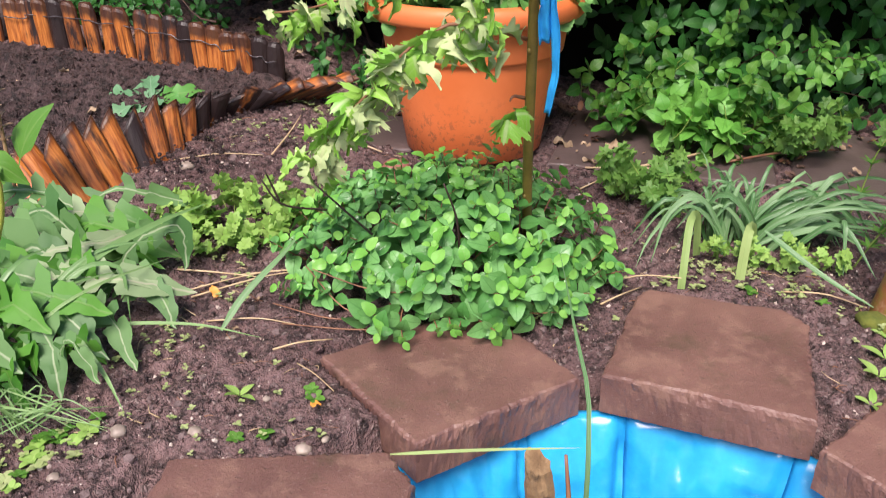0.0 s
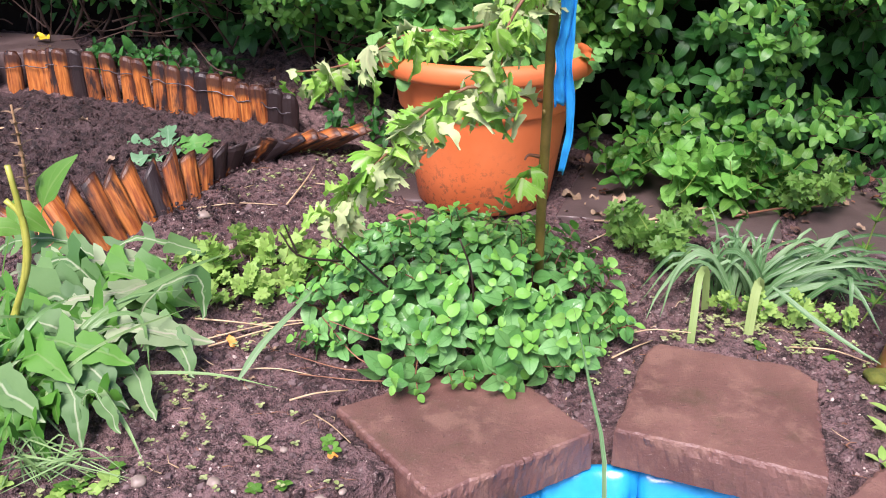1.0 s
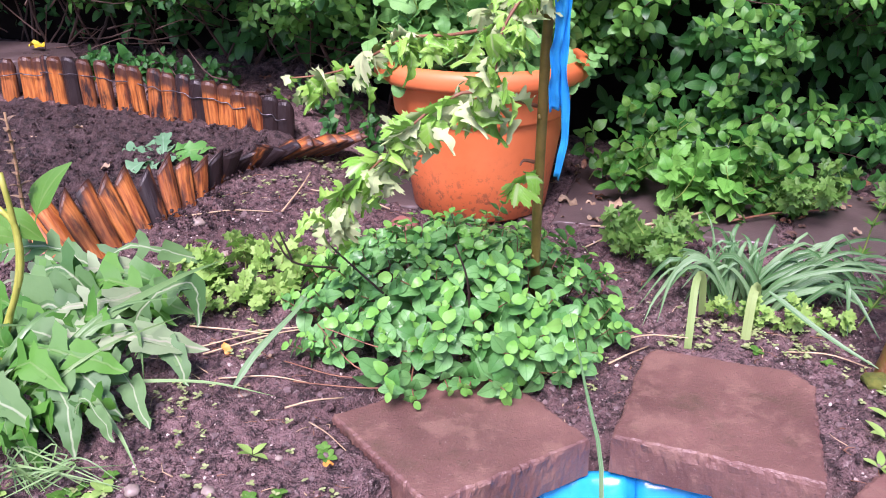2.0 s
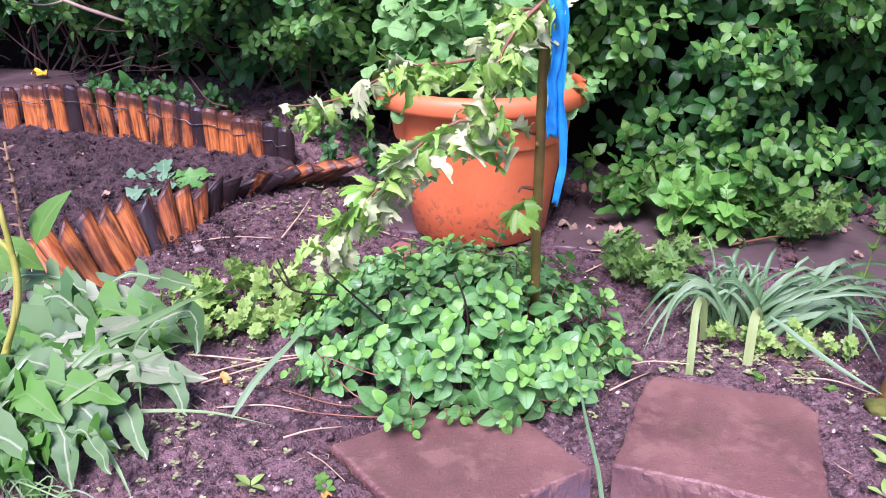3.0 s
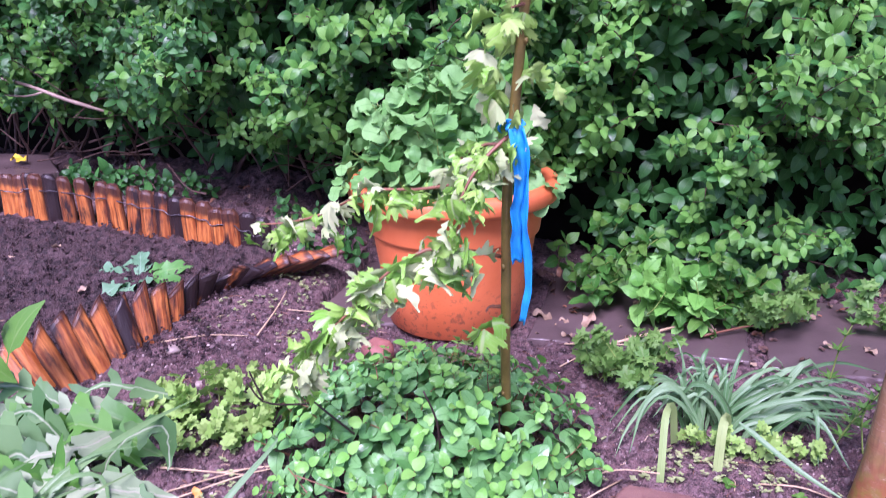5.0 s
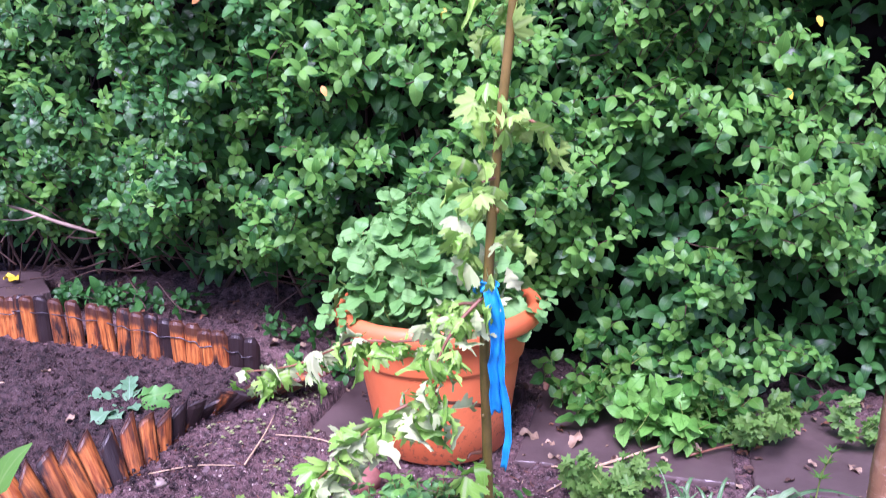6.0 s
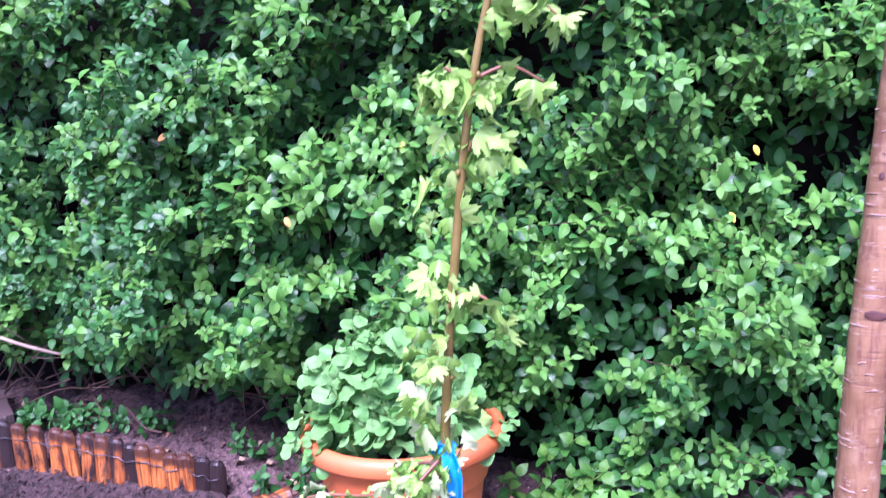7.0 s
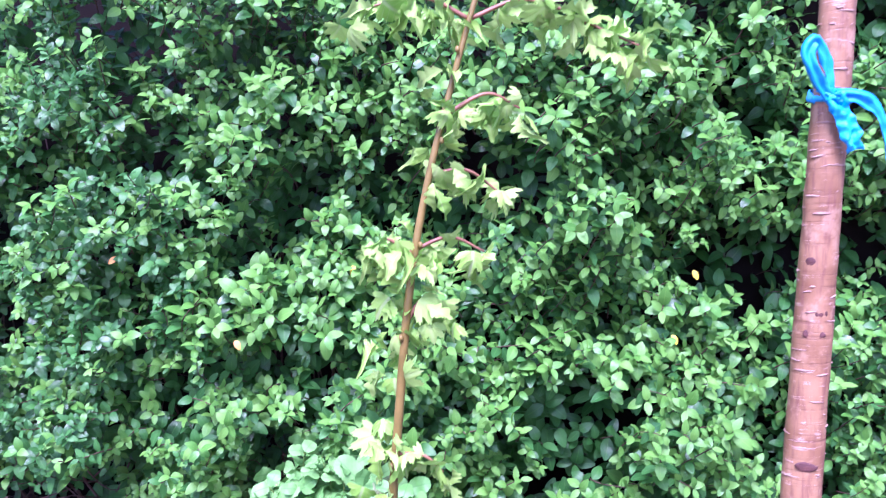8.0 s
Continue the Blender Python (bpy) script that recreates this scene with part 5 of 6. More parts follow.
def build_ribbons():
    t = thing("ribbon", "bright blue fabric ribbon knotted round the sapling stem", "ribbon")
    loop = [(0.1265 + 0.0105 * math.cos(a), 1.019 + 0.0105 * math.sin(a), 0.627 + 0.004 * math.sin(2 * a)) for a in np.linspace(0, 6.2, 9)]
    strip("knot", [(loop, 0.020, (0, 1, 0.2), 0),
                   ([(0.129, 1.006, 0.628), (0.133, 1.004, 0.604), (0.138, 1.016, 0.570), (0.137, 1.038, 0.510), (0.140, 1.062, 0.432)], 0.021, (0.1, 1, 0.3), 0.35),
                   ([(0.133, 1.006, 0.626), (0.141, 1.006, 0.596), (0.143, 1.024, 0.555), (0.147, 1.046, 0.486), (0.156, 1.068, 0.420), (0.158, 1.085, 0.370), (0.152, 1.103, 0.322)], 0.0165, (0.2, 1, 0.3), -0.7)], t)
    t = thing("ribbon", "bright blue fabric ribbon tied in a bow round the trunk", "ribbon")
    loop = [(0.745 + 0.0262 * math.cos(a), 0.987 + 0.0262 * math.sin(a), 1.292 + 0.006 * math.sin(a)) for a in np.linspace(-0.6, 5.6, 14)]
    strip("knot", [(loop, 0.020, (0, 1, 0.2), 0),
                   ([(0.722, 0.952, 1.286), (0.700, 0.946, 1.314), (0.688, 0.944, 1.344), (0.700, 0.944, 1.360), (0.716, 0.948, 1.329), (0.724, 0.952, 1.292)], 0.019, (0.1, 1, 0.3), 0.4),
                   ([(0.724, 0.950, 1.292), (0.736, 0.945, 1.264), (0.752, 0.945, 1.221)], 0.028, (0.1, 1, 0.2), 0.2),
                   ([(0.725, 0.950, 1.290), (0.758, 0.943, 1.286), (0.786, 0.940, 1.259), (0.800, 0.940, 1.188)], 0.020, (0.1, 1, 0.5), 0.6),
                   ([(0.716, 0.952, 1.296), (0.726, 0.946, 1.290), (0.736, 0.950, 1.286)], 0.018, (0, 1, 0.1), 0.3)], t)


build_ribbons()


def build_trunk():
    t = thing("young_tree", "smooth reddish brown cherry trunk with pale rings and dark scars", "tree")
    line = curve([(0.702, 1.068, -0.03), (0.706, 1.060, 0.10), (0.712, 1.050, 0.30), (0.718, 1.040, 0.50), (0.716, 1.020, 0.718), (0.732, 1.003, 1.042), (0.741, 0.990, 1.234), (0.750, 0.980, 1.417), (0.758, 0.970, 1.775)], 90)
    b = Batch()
    piece = tube(line, [0.047, 0.034, 0.031, 0.030, 0.0285, 0.0265, 0.0248, 0.0238, 0.0228, 0.022], 20)
    v = piece[0].copy()
    for i in range(len(line)):
        ring = 0.0005 * max(0, noise.noise(Vector((0, 0, line[i][2] * 55)))) + 0.0012 * noise.noise(Vector((3, 0, line[i][2] * 14)))
        for k in range(20):
            q = v[i * 20 + k]
            v[i * 20 + k] = q + unit(q - line[i]) * (ring + 0.0012 * noise.noise(Vector(q) * 40))
    b.add((v, *piece[1:]))
    part("trunk", b.mesh("trunk", [M_BARK]), t)
    radius = np.interp(np.linspace(0, 1, 90), np.linspace(0, 1, 10), [0.047, 0.034, 0.031, 0.030, 0.0285, 0.0265, 0.0248, 0.0238, 0.0228, 0.022])
    rings = Batch()
    for _ in range(270):
        z, a0, wide = rnd(0.24, 1.75), rnd(0, 6.28), rnd(0.15, 1.0) ** 1.6 * 1.3 + 0.12
        k = int(np.argmin(abs(line[:, 2] - z)))
        lean, thick = rnd(-.003, .003), rnd(0.0006, 0.0014)
        arc = [(line[k][0] + radius[k] * math.cos(a0 + q * wide), line[k][1] + radius[k] * math.sin(a0 + q * wide), z + lean * q + rnd(-.0005, .0005)) for q in np.linspace(0, 1, 6)]
        rings.add(tube(np.array(arc), [0.0004, thick, thick, 0.0004], 5))
    part("corky_bark", rings.mesh("corky_bark", [M_LENTICEL]), t, "thin pale broken rings in the bark", kind="stuff")
    for z, w, turn in ((0.975, 0.018, 4), (0.797, 0.017, 10), (0.998, 0.010, 22), (1.068, 0.008, -22)):
        k = int(np.argmin(abs(line[:, 2] - z)))
        a = math.atan2(-0.857, -0.514) + radians(turn)
        out = np.array((math.cos(a), math.sin(a), 0))
        s = lump(1.0, z * 3, 1.0, 0.25, 8, 16)
        b = Batch().add((s[0] * np.array((w * 0.85, 0.0015, 0.0072)), *s[1:]))
        part("scar", b.mesh("scar", [M_WOUND]), t, "dark bark scar", pose(*(line[k] + out * (0.0240 if z > 0.9 else 0.0262)), 0, 6, math.degrees(a) + 90))
    s = lump(0.026, 4.4, 0.6, 0.7, 8, 12)
    part("moss", Batch().add(s).mesh("moss", [M_MOSS]), t, "yellow green moss at the foot", pose(0.652, 1.035, 0.014))


build_trunk()


# ---- dandelions and grass ----
def dandelion_leaf(points, width, slot, face=(0, -0.3, 1), twist=0.0, lobes=4, tip=0.32):
    """A jagged leaf: a narrow wing along the midrib, pairs of hooked side lobes, and a large arrowhead at the tip."""
    p = curve(points, 160)
    run = np.concatenate([[0], np.cumsum(np.linalg.norm(np.diff(p, axis=0), axis=1))])
    long = run[-1]
    seed = points[-1][0] * 31 + points[-1][1] * 17

    def at(s, side, out, back=0.0, lift=0.0):
        """A point beside the midrib: out across it, back along it."""
        s = min(1.0, max(0.0, s))
        q = np.array([np.interp(s * long, run, p[:, i]) for i in range(3)])
        e = np.array([np.interp(min(1.0, s + 0.03) * long, run, p[:, i]) for i in range(3)]) - np.array([np.interp(max(0.0, s - 0.03) * long, run, p[:, i]) for i in range(3)])
        d = unit(e)
        x = unit(np.cross(d, unit(face)))
        z = np.cross(x, d)
        a = twist * s
        x, z = math.cos(a) * x + math.sin(a) * z, math.cos(a) * z - math.sin(a) * x
        q = q + side * out * x - back * d + (lift + 0.12 * abs(out)) * z
        return q + 0.005 * np.array(noise.noise_vector(Vector(q) * 24)) + 0.0045 * np.array(noise.noise_vector(Vector(q) * 70))

    b, half = Batch(), width / 2
    v, u, rows = [], [], 16
    for i in range(rows + 1):
        s = 1.0 * i / rows
        w = half * (0.08 + 0.12 * s)
        for side in (-1, 0, 1):
            v.append(at(s * (1 - tip * 0.5), side, abs(side) * w))
            u.append((0.5 + 0.5 * side * w / half, s))
    f = [q for i in range(rows) for q in ((3 * i, 3 * i + 1, 3 * i + 4, 3 * i + 3), (3 * i + 1, 3 * i + 2, 3 * i + 5, 3 * i + 4))]
    b.add((np.array(v), f, np.array(u), [slot] * len(f)))
    for k in range(lobes):
        s0 = 0.16 + (0.90 - tip - 0.08) * (k + 0.5) / lobes
        for side in (-1, 1):
            j = noise.noise(Vector((seed, k * 3.1, side)))
            w = half * (0.55 + 0.60 * (k + 1) / lobes) * (1 + 0.45 * j)
            s, ds = s0 + 0.03 * j, 0.26 * width / long
            bend = 0.25 * w * noise.noise(Vector((k, seed, side * 2)))
            ring = [at(s + ds * 1.15, side, 0), at(s + ds * 0.55, side, w * 0.40, 0, bend * 0.3), at(s + ds * 0.25, side, w * 0.75, w * 0.05, bend * 0.7), at(s, side, w, w * 0.42, bend),
                    at(s - ds * 0.30, side, w * 0.66, w * 0.30, bend * 0.6), at(s - ds * 0.45, side, w * 0.34, w * 0.10, bend * 0.2), at(s - ds * 0.55, side, 0)]
            uu = [(0.5 + side * 0.5 * q, s) for q in (0.0, 0.4, 0.75, 1.0, 0.66, 0.34, 0.0)]
            q = [(0, 1, 5, 6), (1, 2, 4, 5), (2, 3, 4)]
            b.add((np.array(ring), q if side > 0 else [tuple(reversed(g)) for g in q], np.array(uu), [slot] * 3))
    v, u, rows = [], [], 10
    for i in range(rows + 1):
        q = i / rows
        w = half * 0.80 * (0.45 + 4.6 * q if q < 0.12 else (1 - ((q - 0.12) / 0.88) ** 1.2)) * (1 - 0.16 * (i % 3 == 2)) + 0.0006
        for side in (-1, 0, 1):
            v.append(at(1 - tip * (1 - q), side, abs(side) * w, abs(side) * w * 0.55 * (1 - q)))
            u.append((0.5 + 0.5 * side * w / half, 1 - tip * (1 - q)))
    f = [q for i in range(rows) for q in ((3 * i, 3 * i + 1, 3 * i + 4, 3 * i + 3), (3 * i + 1, 3 * i + 2, 3 * i + 5, 3 * i + 4))]
    b.add((np.array(v), f, np.array(u), [slot] * len(f)))
    return b.piece()


def build_dandelion():
    t = thing("dandelion", "sprawling dandelion with broad jagged grey-green leaves, some showing pale undersides", "weed")

    def put(pts, w, material, label="", face=(0, -0.7, 1), twist=0.0, lobes=4, tip=0.32):
        part("leaf", Batch().add(dandelion_leaf(pts, w, 0, face, twist, lobes, tip)).mesh("leaf", [material]), t, label)

    under = "long pale leaf showing its underside"
    put([(-0.770, 1.110, 0.04), (-0.66, 1.10, 0.095), (-0.55, 1.11, 0.110), (-0.490, 1.215, 0.088)], .062, L_DAND_PALE, under, (0.1, -0.8, 0.8), 0.1, 4, 0.31)
    put([(-0.720, 1.040, 0.04), (-0.62, 1.02, 0.095), (-0.48, 1.03, 0.095), (-0.374, 1.069, 0.050)], .078, L_DAND_PALE, under, (0.1, -0.6, 0.9), 0.0, 5, 0.30)
    put([(-0.820, 1.250, 0.06), (-0.70, 1.24, 0.110), (-0.60, 1.24, 0.110), (-0.508, 1.300, 0.085)], .056, L_DAND_PALE, under, (0, -0.8, 0.8), 0.1, 5, 0.30)
    put([(-0.53, 1.10, 0.03), (-0.48, 1.14, 0.105), (-0.425, 1.17, 0.115), (-0.418, 1.155, 0.040)], .054, L_DAND, "", (0.4, -0.9, 0.3), 0.0, 4, 0.40)
    put([(-0.55, 1.06, 0.04), (-0.48, 1.06, 0.075), (-0.43, 1.045, 0.070), (-0.392, 1.014, 0.018)], .058, L_DAND, "", (0.2, -0.8, 0.7), 0.0, 4, 0.37)
    put([(-0.86, 1.33, 0.08), (-0.76, 1.30, 0.125), (-0.68, 1.28, 0.125), (-0.615, 1.27, 0.095)], .070, L_DAND, "", (0, -0.8, 0.8), 0.2, 5, 0.27)
    put([(-0.64, 1.00, 0.03), (-0.56, 0.96, 0.100), (-0.50, 0.92, 0.090), (-0.450, 0.900, 0.040)], .066, L_DAND, "", (0.2, -0.7, 0.8), 0.1, 5, 0.30)
    put([(-0.62, 0.99, 0.03), (-0.55, 0.92, 0.095), (-0.515, 0.88, 0.070), (-0.497, 0.845, 0.014)], .058, L_DAND, "", (0.1, -0.9, 0.5), 0.0, 5, 0.30)
    put([(-0.58, 1.01, 0.03), (-0.50, 0.98, 0.095), (-0.45, 0.945, 0.060), (-0.417, 0.905, 0.014)], .050, L_DAND, "", (0.2, -0.9, 0.5), 0.0, 5, 0.30)
    for k in range(25):
        if k % 4:
            a, r = rnd(-0.6, 0.6), rnd(0.15, 0.26)
            o = np.array((-0.735 + rnd(-.07, .09), 1.08 + rnd(-.16, .19), 0.02))
        else:
            a, r = rnd(-2.2, 4.0), rnd(0.10, 0.18)
            o = np.array((-0.64 + rnd(-.07, .06), 1.03 + rnd(-.08, .12), 0.02))
        e = o + np.array((math.cos(a) * r, math.sin(a) * r - 0.02, rnd(0.01, 0.075)))
        m = (o + e) / 2 + np.array((rnd(-.02, .02), rnd(-.02, .02), rnd(0.05, 0.085)))
        put([o, o * 0.7 + m * 0.3 + np.array((0, 0, 0.02)), m, e], rnd(0.054, 0.086), (L_DAND_G, L_DAND, L_DAND_G, L_DAND_G, L_DAND)[k % 5], "", (rnd(-.5, .5), -0.8 + rnd(-.2, .2), 0.8), rnd(-.5, .5), 3 + k % 2, rnd(0.26, 0.38))
    for k in range(30):
        o = np.array((-0.60 + rnd(-.13, .09), 0.90 + rnd(-.08, .10), 0.012))
        a, r = rnd(-2.6, 0.6), rnd(0.06, 0.12)
        e = o + np.array((math.cos(a) * r, math.sin(a) * r, rnd(0.004, 0.05)))
        put([o, (o + e) / 2 + np.array((0, 0, rnd(0.04, 0.07))), e], rnd(0.030, 0.048), (L_DAND_G, L_DAND_G, L_DAND)[k % 3], "short dark green leaf", (rnd(-.5, .5), -0.8, 0.8), rnd(-.6, .6), 3 + k % 2, 0.30)
    for pts, w in (([(-0.745, 1.27, 0.03), (-0.748, 1.31, 0.12), (-0.738, 1.335, 0.185), (-0.708, 1.350, 0.232), (-0.676, 1.362, 0.262)], .072), ([(-0.79, 1.22, 0.05), (-0.775, 1.25, 0.13), (-0.745, 1.26, 0.185), (-0.700, 1.265, 0.150)], .070), ([(-0.80, 1.1, 0.05), (-0.79, 1.15, .15), (-0.755, 1.20, .185), (-0.715, 1.22, 0.17)], .06)):
        part("leaf", Batch().add(blade(pts, w, 22, 0.22, lambda s: 0.05 if s < 0.58 else max(0.04, min(1.0, (s - 0.57) * 9) * (1 - ((s - 0.58) / 0.42) ** 1.8)), (-0.4, -0.8, 0.5))).mesh("leaf", [L_WEED]), t, "upright fresh green leaf")
    for pts in ([(-0.665, 0.98, 0.012), (-0.646, 1.0, 0.116), (-0.617, 1.0, 0.18), (-0.600, 1.0, 0.241), (-0.598, 1.0, 0.30), (-0.602, 1.0, 0.36)], [(-0.66, 0.97, 0.012), (-0.640, 1.0, 0.126), (-0.603, 1.0, 0.215), (-0.597, 1.0, 0.283), (-0.615, 1.0, 0.31)]):
        part("stalk", Batch().add(tube(curve(pts, 14), [0.0054, 0.0046, 0.0040], 8)).mesh("stalk", [M_HOLLOW]), t, "yellow green hollow stalk")


build_dandelion()


def grass(name, label, cat, blades, material, group=""):
    t = thing(name, label, cat, group=group)
    for pts, w in blades:
        part("blade", Batch().add(blade(pts, w * 0.85, 16, 0.3, None, (0.2, -0.7, 0.7), 0, rnd(-.3, .3))).mesh("blade", [material]), t)
    return t


grass("grass_tuft", "long green grass blades flopping over the dandelion", "grass",
      [([(-0.60, 0.93, 0.02), (-0.53, 1.02, 0.11), (-0.45, 1.13, 0.135), (-0.388, 1.238, 0.128)], .016), ([(-0.58, 0.95, 0.03), (-0.53, 1.00, 0.115), (-0.47, 1.03, 0.115), (-0.455, 1.0, 0.03)], .010),
       ([(-0.56, 0.98, 0.02), (-0.48, 0.965, 0.055), (-0.36, 0.985, 0.045), (-0.26, 0.99, 0.018)], .007), ([(-0.62, 0.92, 0.01), (-0.52, 0.92, 0.075), (-0.45, 0.87, 0.05), (-0.405, 0.82, 0.012)], .013),
       ([(-0.66, 0.90, 0.01), (-0.62, 0.93, 0.10), (-0.585, 0.97, 0.15), (-0.56, 1.03, 0.15)], .012), ([(-0.70, 0.92, 0.01), (-0.64, 0.90, 0.09), (-0.57, 0.88, 0.06), (-0.52, 0.86, 0.015)], .010),
       ([(-0.68, 0.86, 0.01), (-0.66, 0.88, 0.12), (-0.64, 0.93, 0.16), (-0.60, 1.0, 0.13)], .012), ([(-0.60, 0.97, 0.02), (-0.555, 1.01, 0.10), (-0.50, 1.06, 0.13), (-0.43, 1.10, 0.125)], .009)] + [([(x, 0.86, 0.01), (x + 0.05, 0.90, 0.09), (x + 0.11, 0.96, 0.12), (x + 0.17, 1.02 + 0.03 * k, 0.09)], .006) for k, x in enumerate((-0.72, -0.67, -0.63, -0.59))], L_GRASS)
grass("grass_tuft", "fine wet grass tuft with drops", "grass",
      [([(-0.53 + rnd(-.02, .02), 0.80 + rnd(-.02, .02), 0.008), (-0.52 + rnd(-.05, .05), 0.80 + rnd(-.03, .03), 0.04 + rnd(0, .02)), (-0.51 + rnd(-.12, .12), 0.79 + rnd(-.06, .06), 0.012)], .0028) for _ in range(24)], L_GRASS)
grass("grass_tuft", "single bluish green grass blade arching over the soil", "grass", [([(-0.33, 1.02, 0.012), (-0.30, 1.06, 0.05), (-0.25, 1.13, 0.085), (-0.225, 1.19, 0.10)], .013)], L_STRAP)
grass("grass_tuft", "long bluish grass blade rising out of the pond", "grass",
      [([(0.168, 0.69, -0.17), (0.169, 0.68, 0.001), (0.171, 0.71, 0.083), (0.173, 0.75, 0.108), (0.164, 0.80, 0.146), (0.162, 0.86, 0.165), (0.160, 0.95, 0.183)], .0085)], L_STRAP)
grass("straw", "pale dry grass stem lying across the slab to the pond", "grass", [([(-0.055, 0.721, 0.030), (0.05, 0.705, 0.050), (0.162, 0.690, 0.066)], .0046)], L_STRAW)


def build_strap_plant():
    t = thing("bluebell_clump", "clump of arching grey-green strap leaves flopping outwards", "plant")
    c = np.array((0.535, 1.300, 0.015))
    for k in range(78):
        # most leaves lie over towards the trunk, some stand, a few fall the other way
        if k < 42:
            a, r, h, drop = rnd(-0.5, 0.5), rnd(0.10, 0.27), rnd(0.045, 0.135), rnd(0.05, 1.0)
        elif k < 62:
            a, r, h, drop = rnd(0.6, 2.6), rnd(0.03, 0.10), rnd(0.10, 0.150), rnd(0.85, 1.1)
        else:
            a, r, h, drop = rnd(2.5, 3.8), rnd(0.08, 0.17), rnd(0.08, 0.120), rnd(0.05, 0.6)
        o = c + np.array((rnd(-.045, .045) + (0.05 * rnd(0, 1) if k < 42 else -0.02), rnd(-.035, .035), -0.005))
        dx, dy = math.cos(a) * r, math.sin(a) * r * 0.7
        pts = [o, o + np.array((dx * 0.2, dy * 0.2, h * 0.65)), o + np.array((dx * 0.6, dy * 0.6, h)), o + np.array((dx, dy, max(0.008, h * drop)))]
        part("strap_leaf", Batch().add(blade(pts, rnd(0.006, 0.0145), 14, 0.45, None, (rnd(-.7, .7), -0.8, 0.8), 0, rnd(-1.1, 1.1))).mesh("strap_leaf", [L_STRAP]), t)
    for pts, w in (([(0.44, 1.25, 0.02), (0.425, 1.225, 0.105), (0.405, 1.195, 0.110), (0.392, 1.155, 0.045), (0.389, 1.145, 0.012)], .014), ([(0.53, 1.25, 0.02), (0.515, 1.215, 0.090), (0.500, 1.190, 0.085), (0.491, 1.170, 0.012)], .018)):
        part("strap_leaf", Batch().add(blade(pts, w, 18, 0.15, lambda s: 0.9, (0, -1, 0.4))).mesh("strap_leaf", [L_STRAW]), t, "bleached bent strap leaf")
    for pts in ([(0.50, 1.27, 0.02), (0.44, 1.26, 0.12), (0.385, 1.25, 0.10), (0.355, 1.22, 0.02)], [(0.50, 1.26, 0.02), (0.43, 1.27, 0.125), (0.36, 1.25, 0.06), (0.33, 1.22, 0.012)], [(0.60, 1.26, 0.02), (0.66, 1.22, 0.09), (0.70, 1.14, 0.03)],
                [(0.53, 1.20, 0.09), (0.60, 1.12, 0.05), (0.67, 1.06, 0.02)], [(0.67, 1.28, 0.02), (0.665, 1.22, 0.10), (0.66, 1.17, 0.02)]):
        part("strap_leaf", Batch().add(blade(pts, 0.010, 16, 0.4, None, (0, -.7, .7))).mesh("strap_leaf", [L_STRAP]), t)


build_strap_plant()


def build_cleavers():
    for k, pts in enumerate(([(0.72, 1.33, 0.02), (0.74, 1.33, 0.10), (0.745, 1.32, 0.17), (0.755, 1.31, 0.215)], [(0.70, 1.22, 0.01), (0.72, 1.21, 0.07), (0.735, 1.20, 0.11)], [(0.76, 1.22, 0.01), (0.755, 1.23, 0.08), (0.77, 1.22, 0.13)])):
        t = thing("cleavers", "slender cleavers shoot with whorls of narrow leaves", "weed", group="cleavers")
        line = curve(pts, 16)
        part("stalk", Batch().add(tube(line, [0.0018, 0.0012], 5)).mesh("stalk", [M_STALK]), t)
        for i in (5, 9, 12, 15):
            for q in range(7):
                a = q * 0.9 + i
                d = unit((math.cos(a), math.sin(a), 0.35 + 0.05 * i))
                part("leaf", Batch().add(leaf(0.034 - 0.001 * i, 0.007, lance, 5, 0.2, 0.3)).mesh("leaf", [L_WEED]), t, at=mat4(orient(line[i], d)))


build_cleavers()


# ---- seedlings, stones and litter ----
def rosette(size, count, prof, wide, k):
    """Leaves round a point, as (form, matrix) pairs."""
    form = leaf(1.0, wide, prof, 5, 0.2, 0.3, None, 0.05)
    return form, [orient((0, 0, 0.002), (math.cos(2 * math.pi * i / count + k), math.sin(2 * math.pi * i / count + k), 0.35 + 0.25 * (i % 2)), s=size * (1 - 0.05 * i)) for i in range(count)]


def sow(label, x, y, size, material, count, prof=roundish, wide=0.75):
    t = thing("seedling", label, "seedling", pose(x, y, floor_at(x, y) + 0.001, rnd(-12, 12), rnd(-12, 12), rnd(0, 360)), "seedlings in the soil")
    form, spots = rosette(size, count, prof, wide, x * 9)
    me = Batch().add(form).mesh("leaf", [material])
    for m in spots:
        part("leaf", me, t, at=mat4(m))


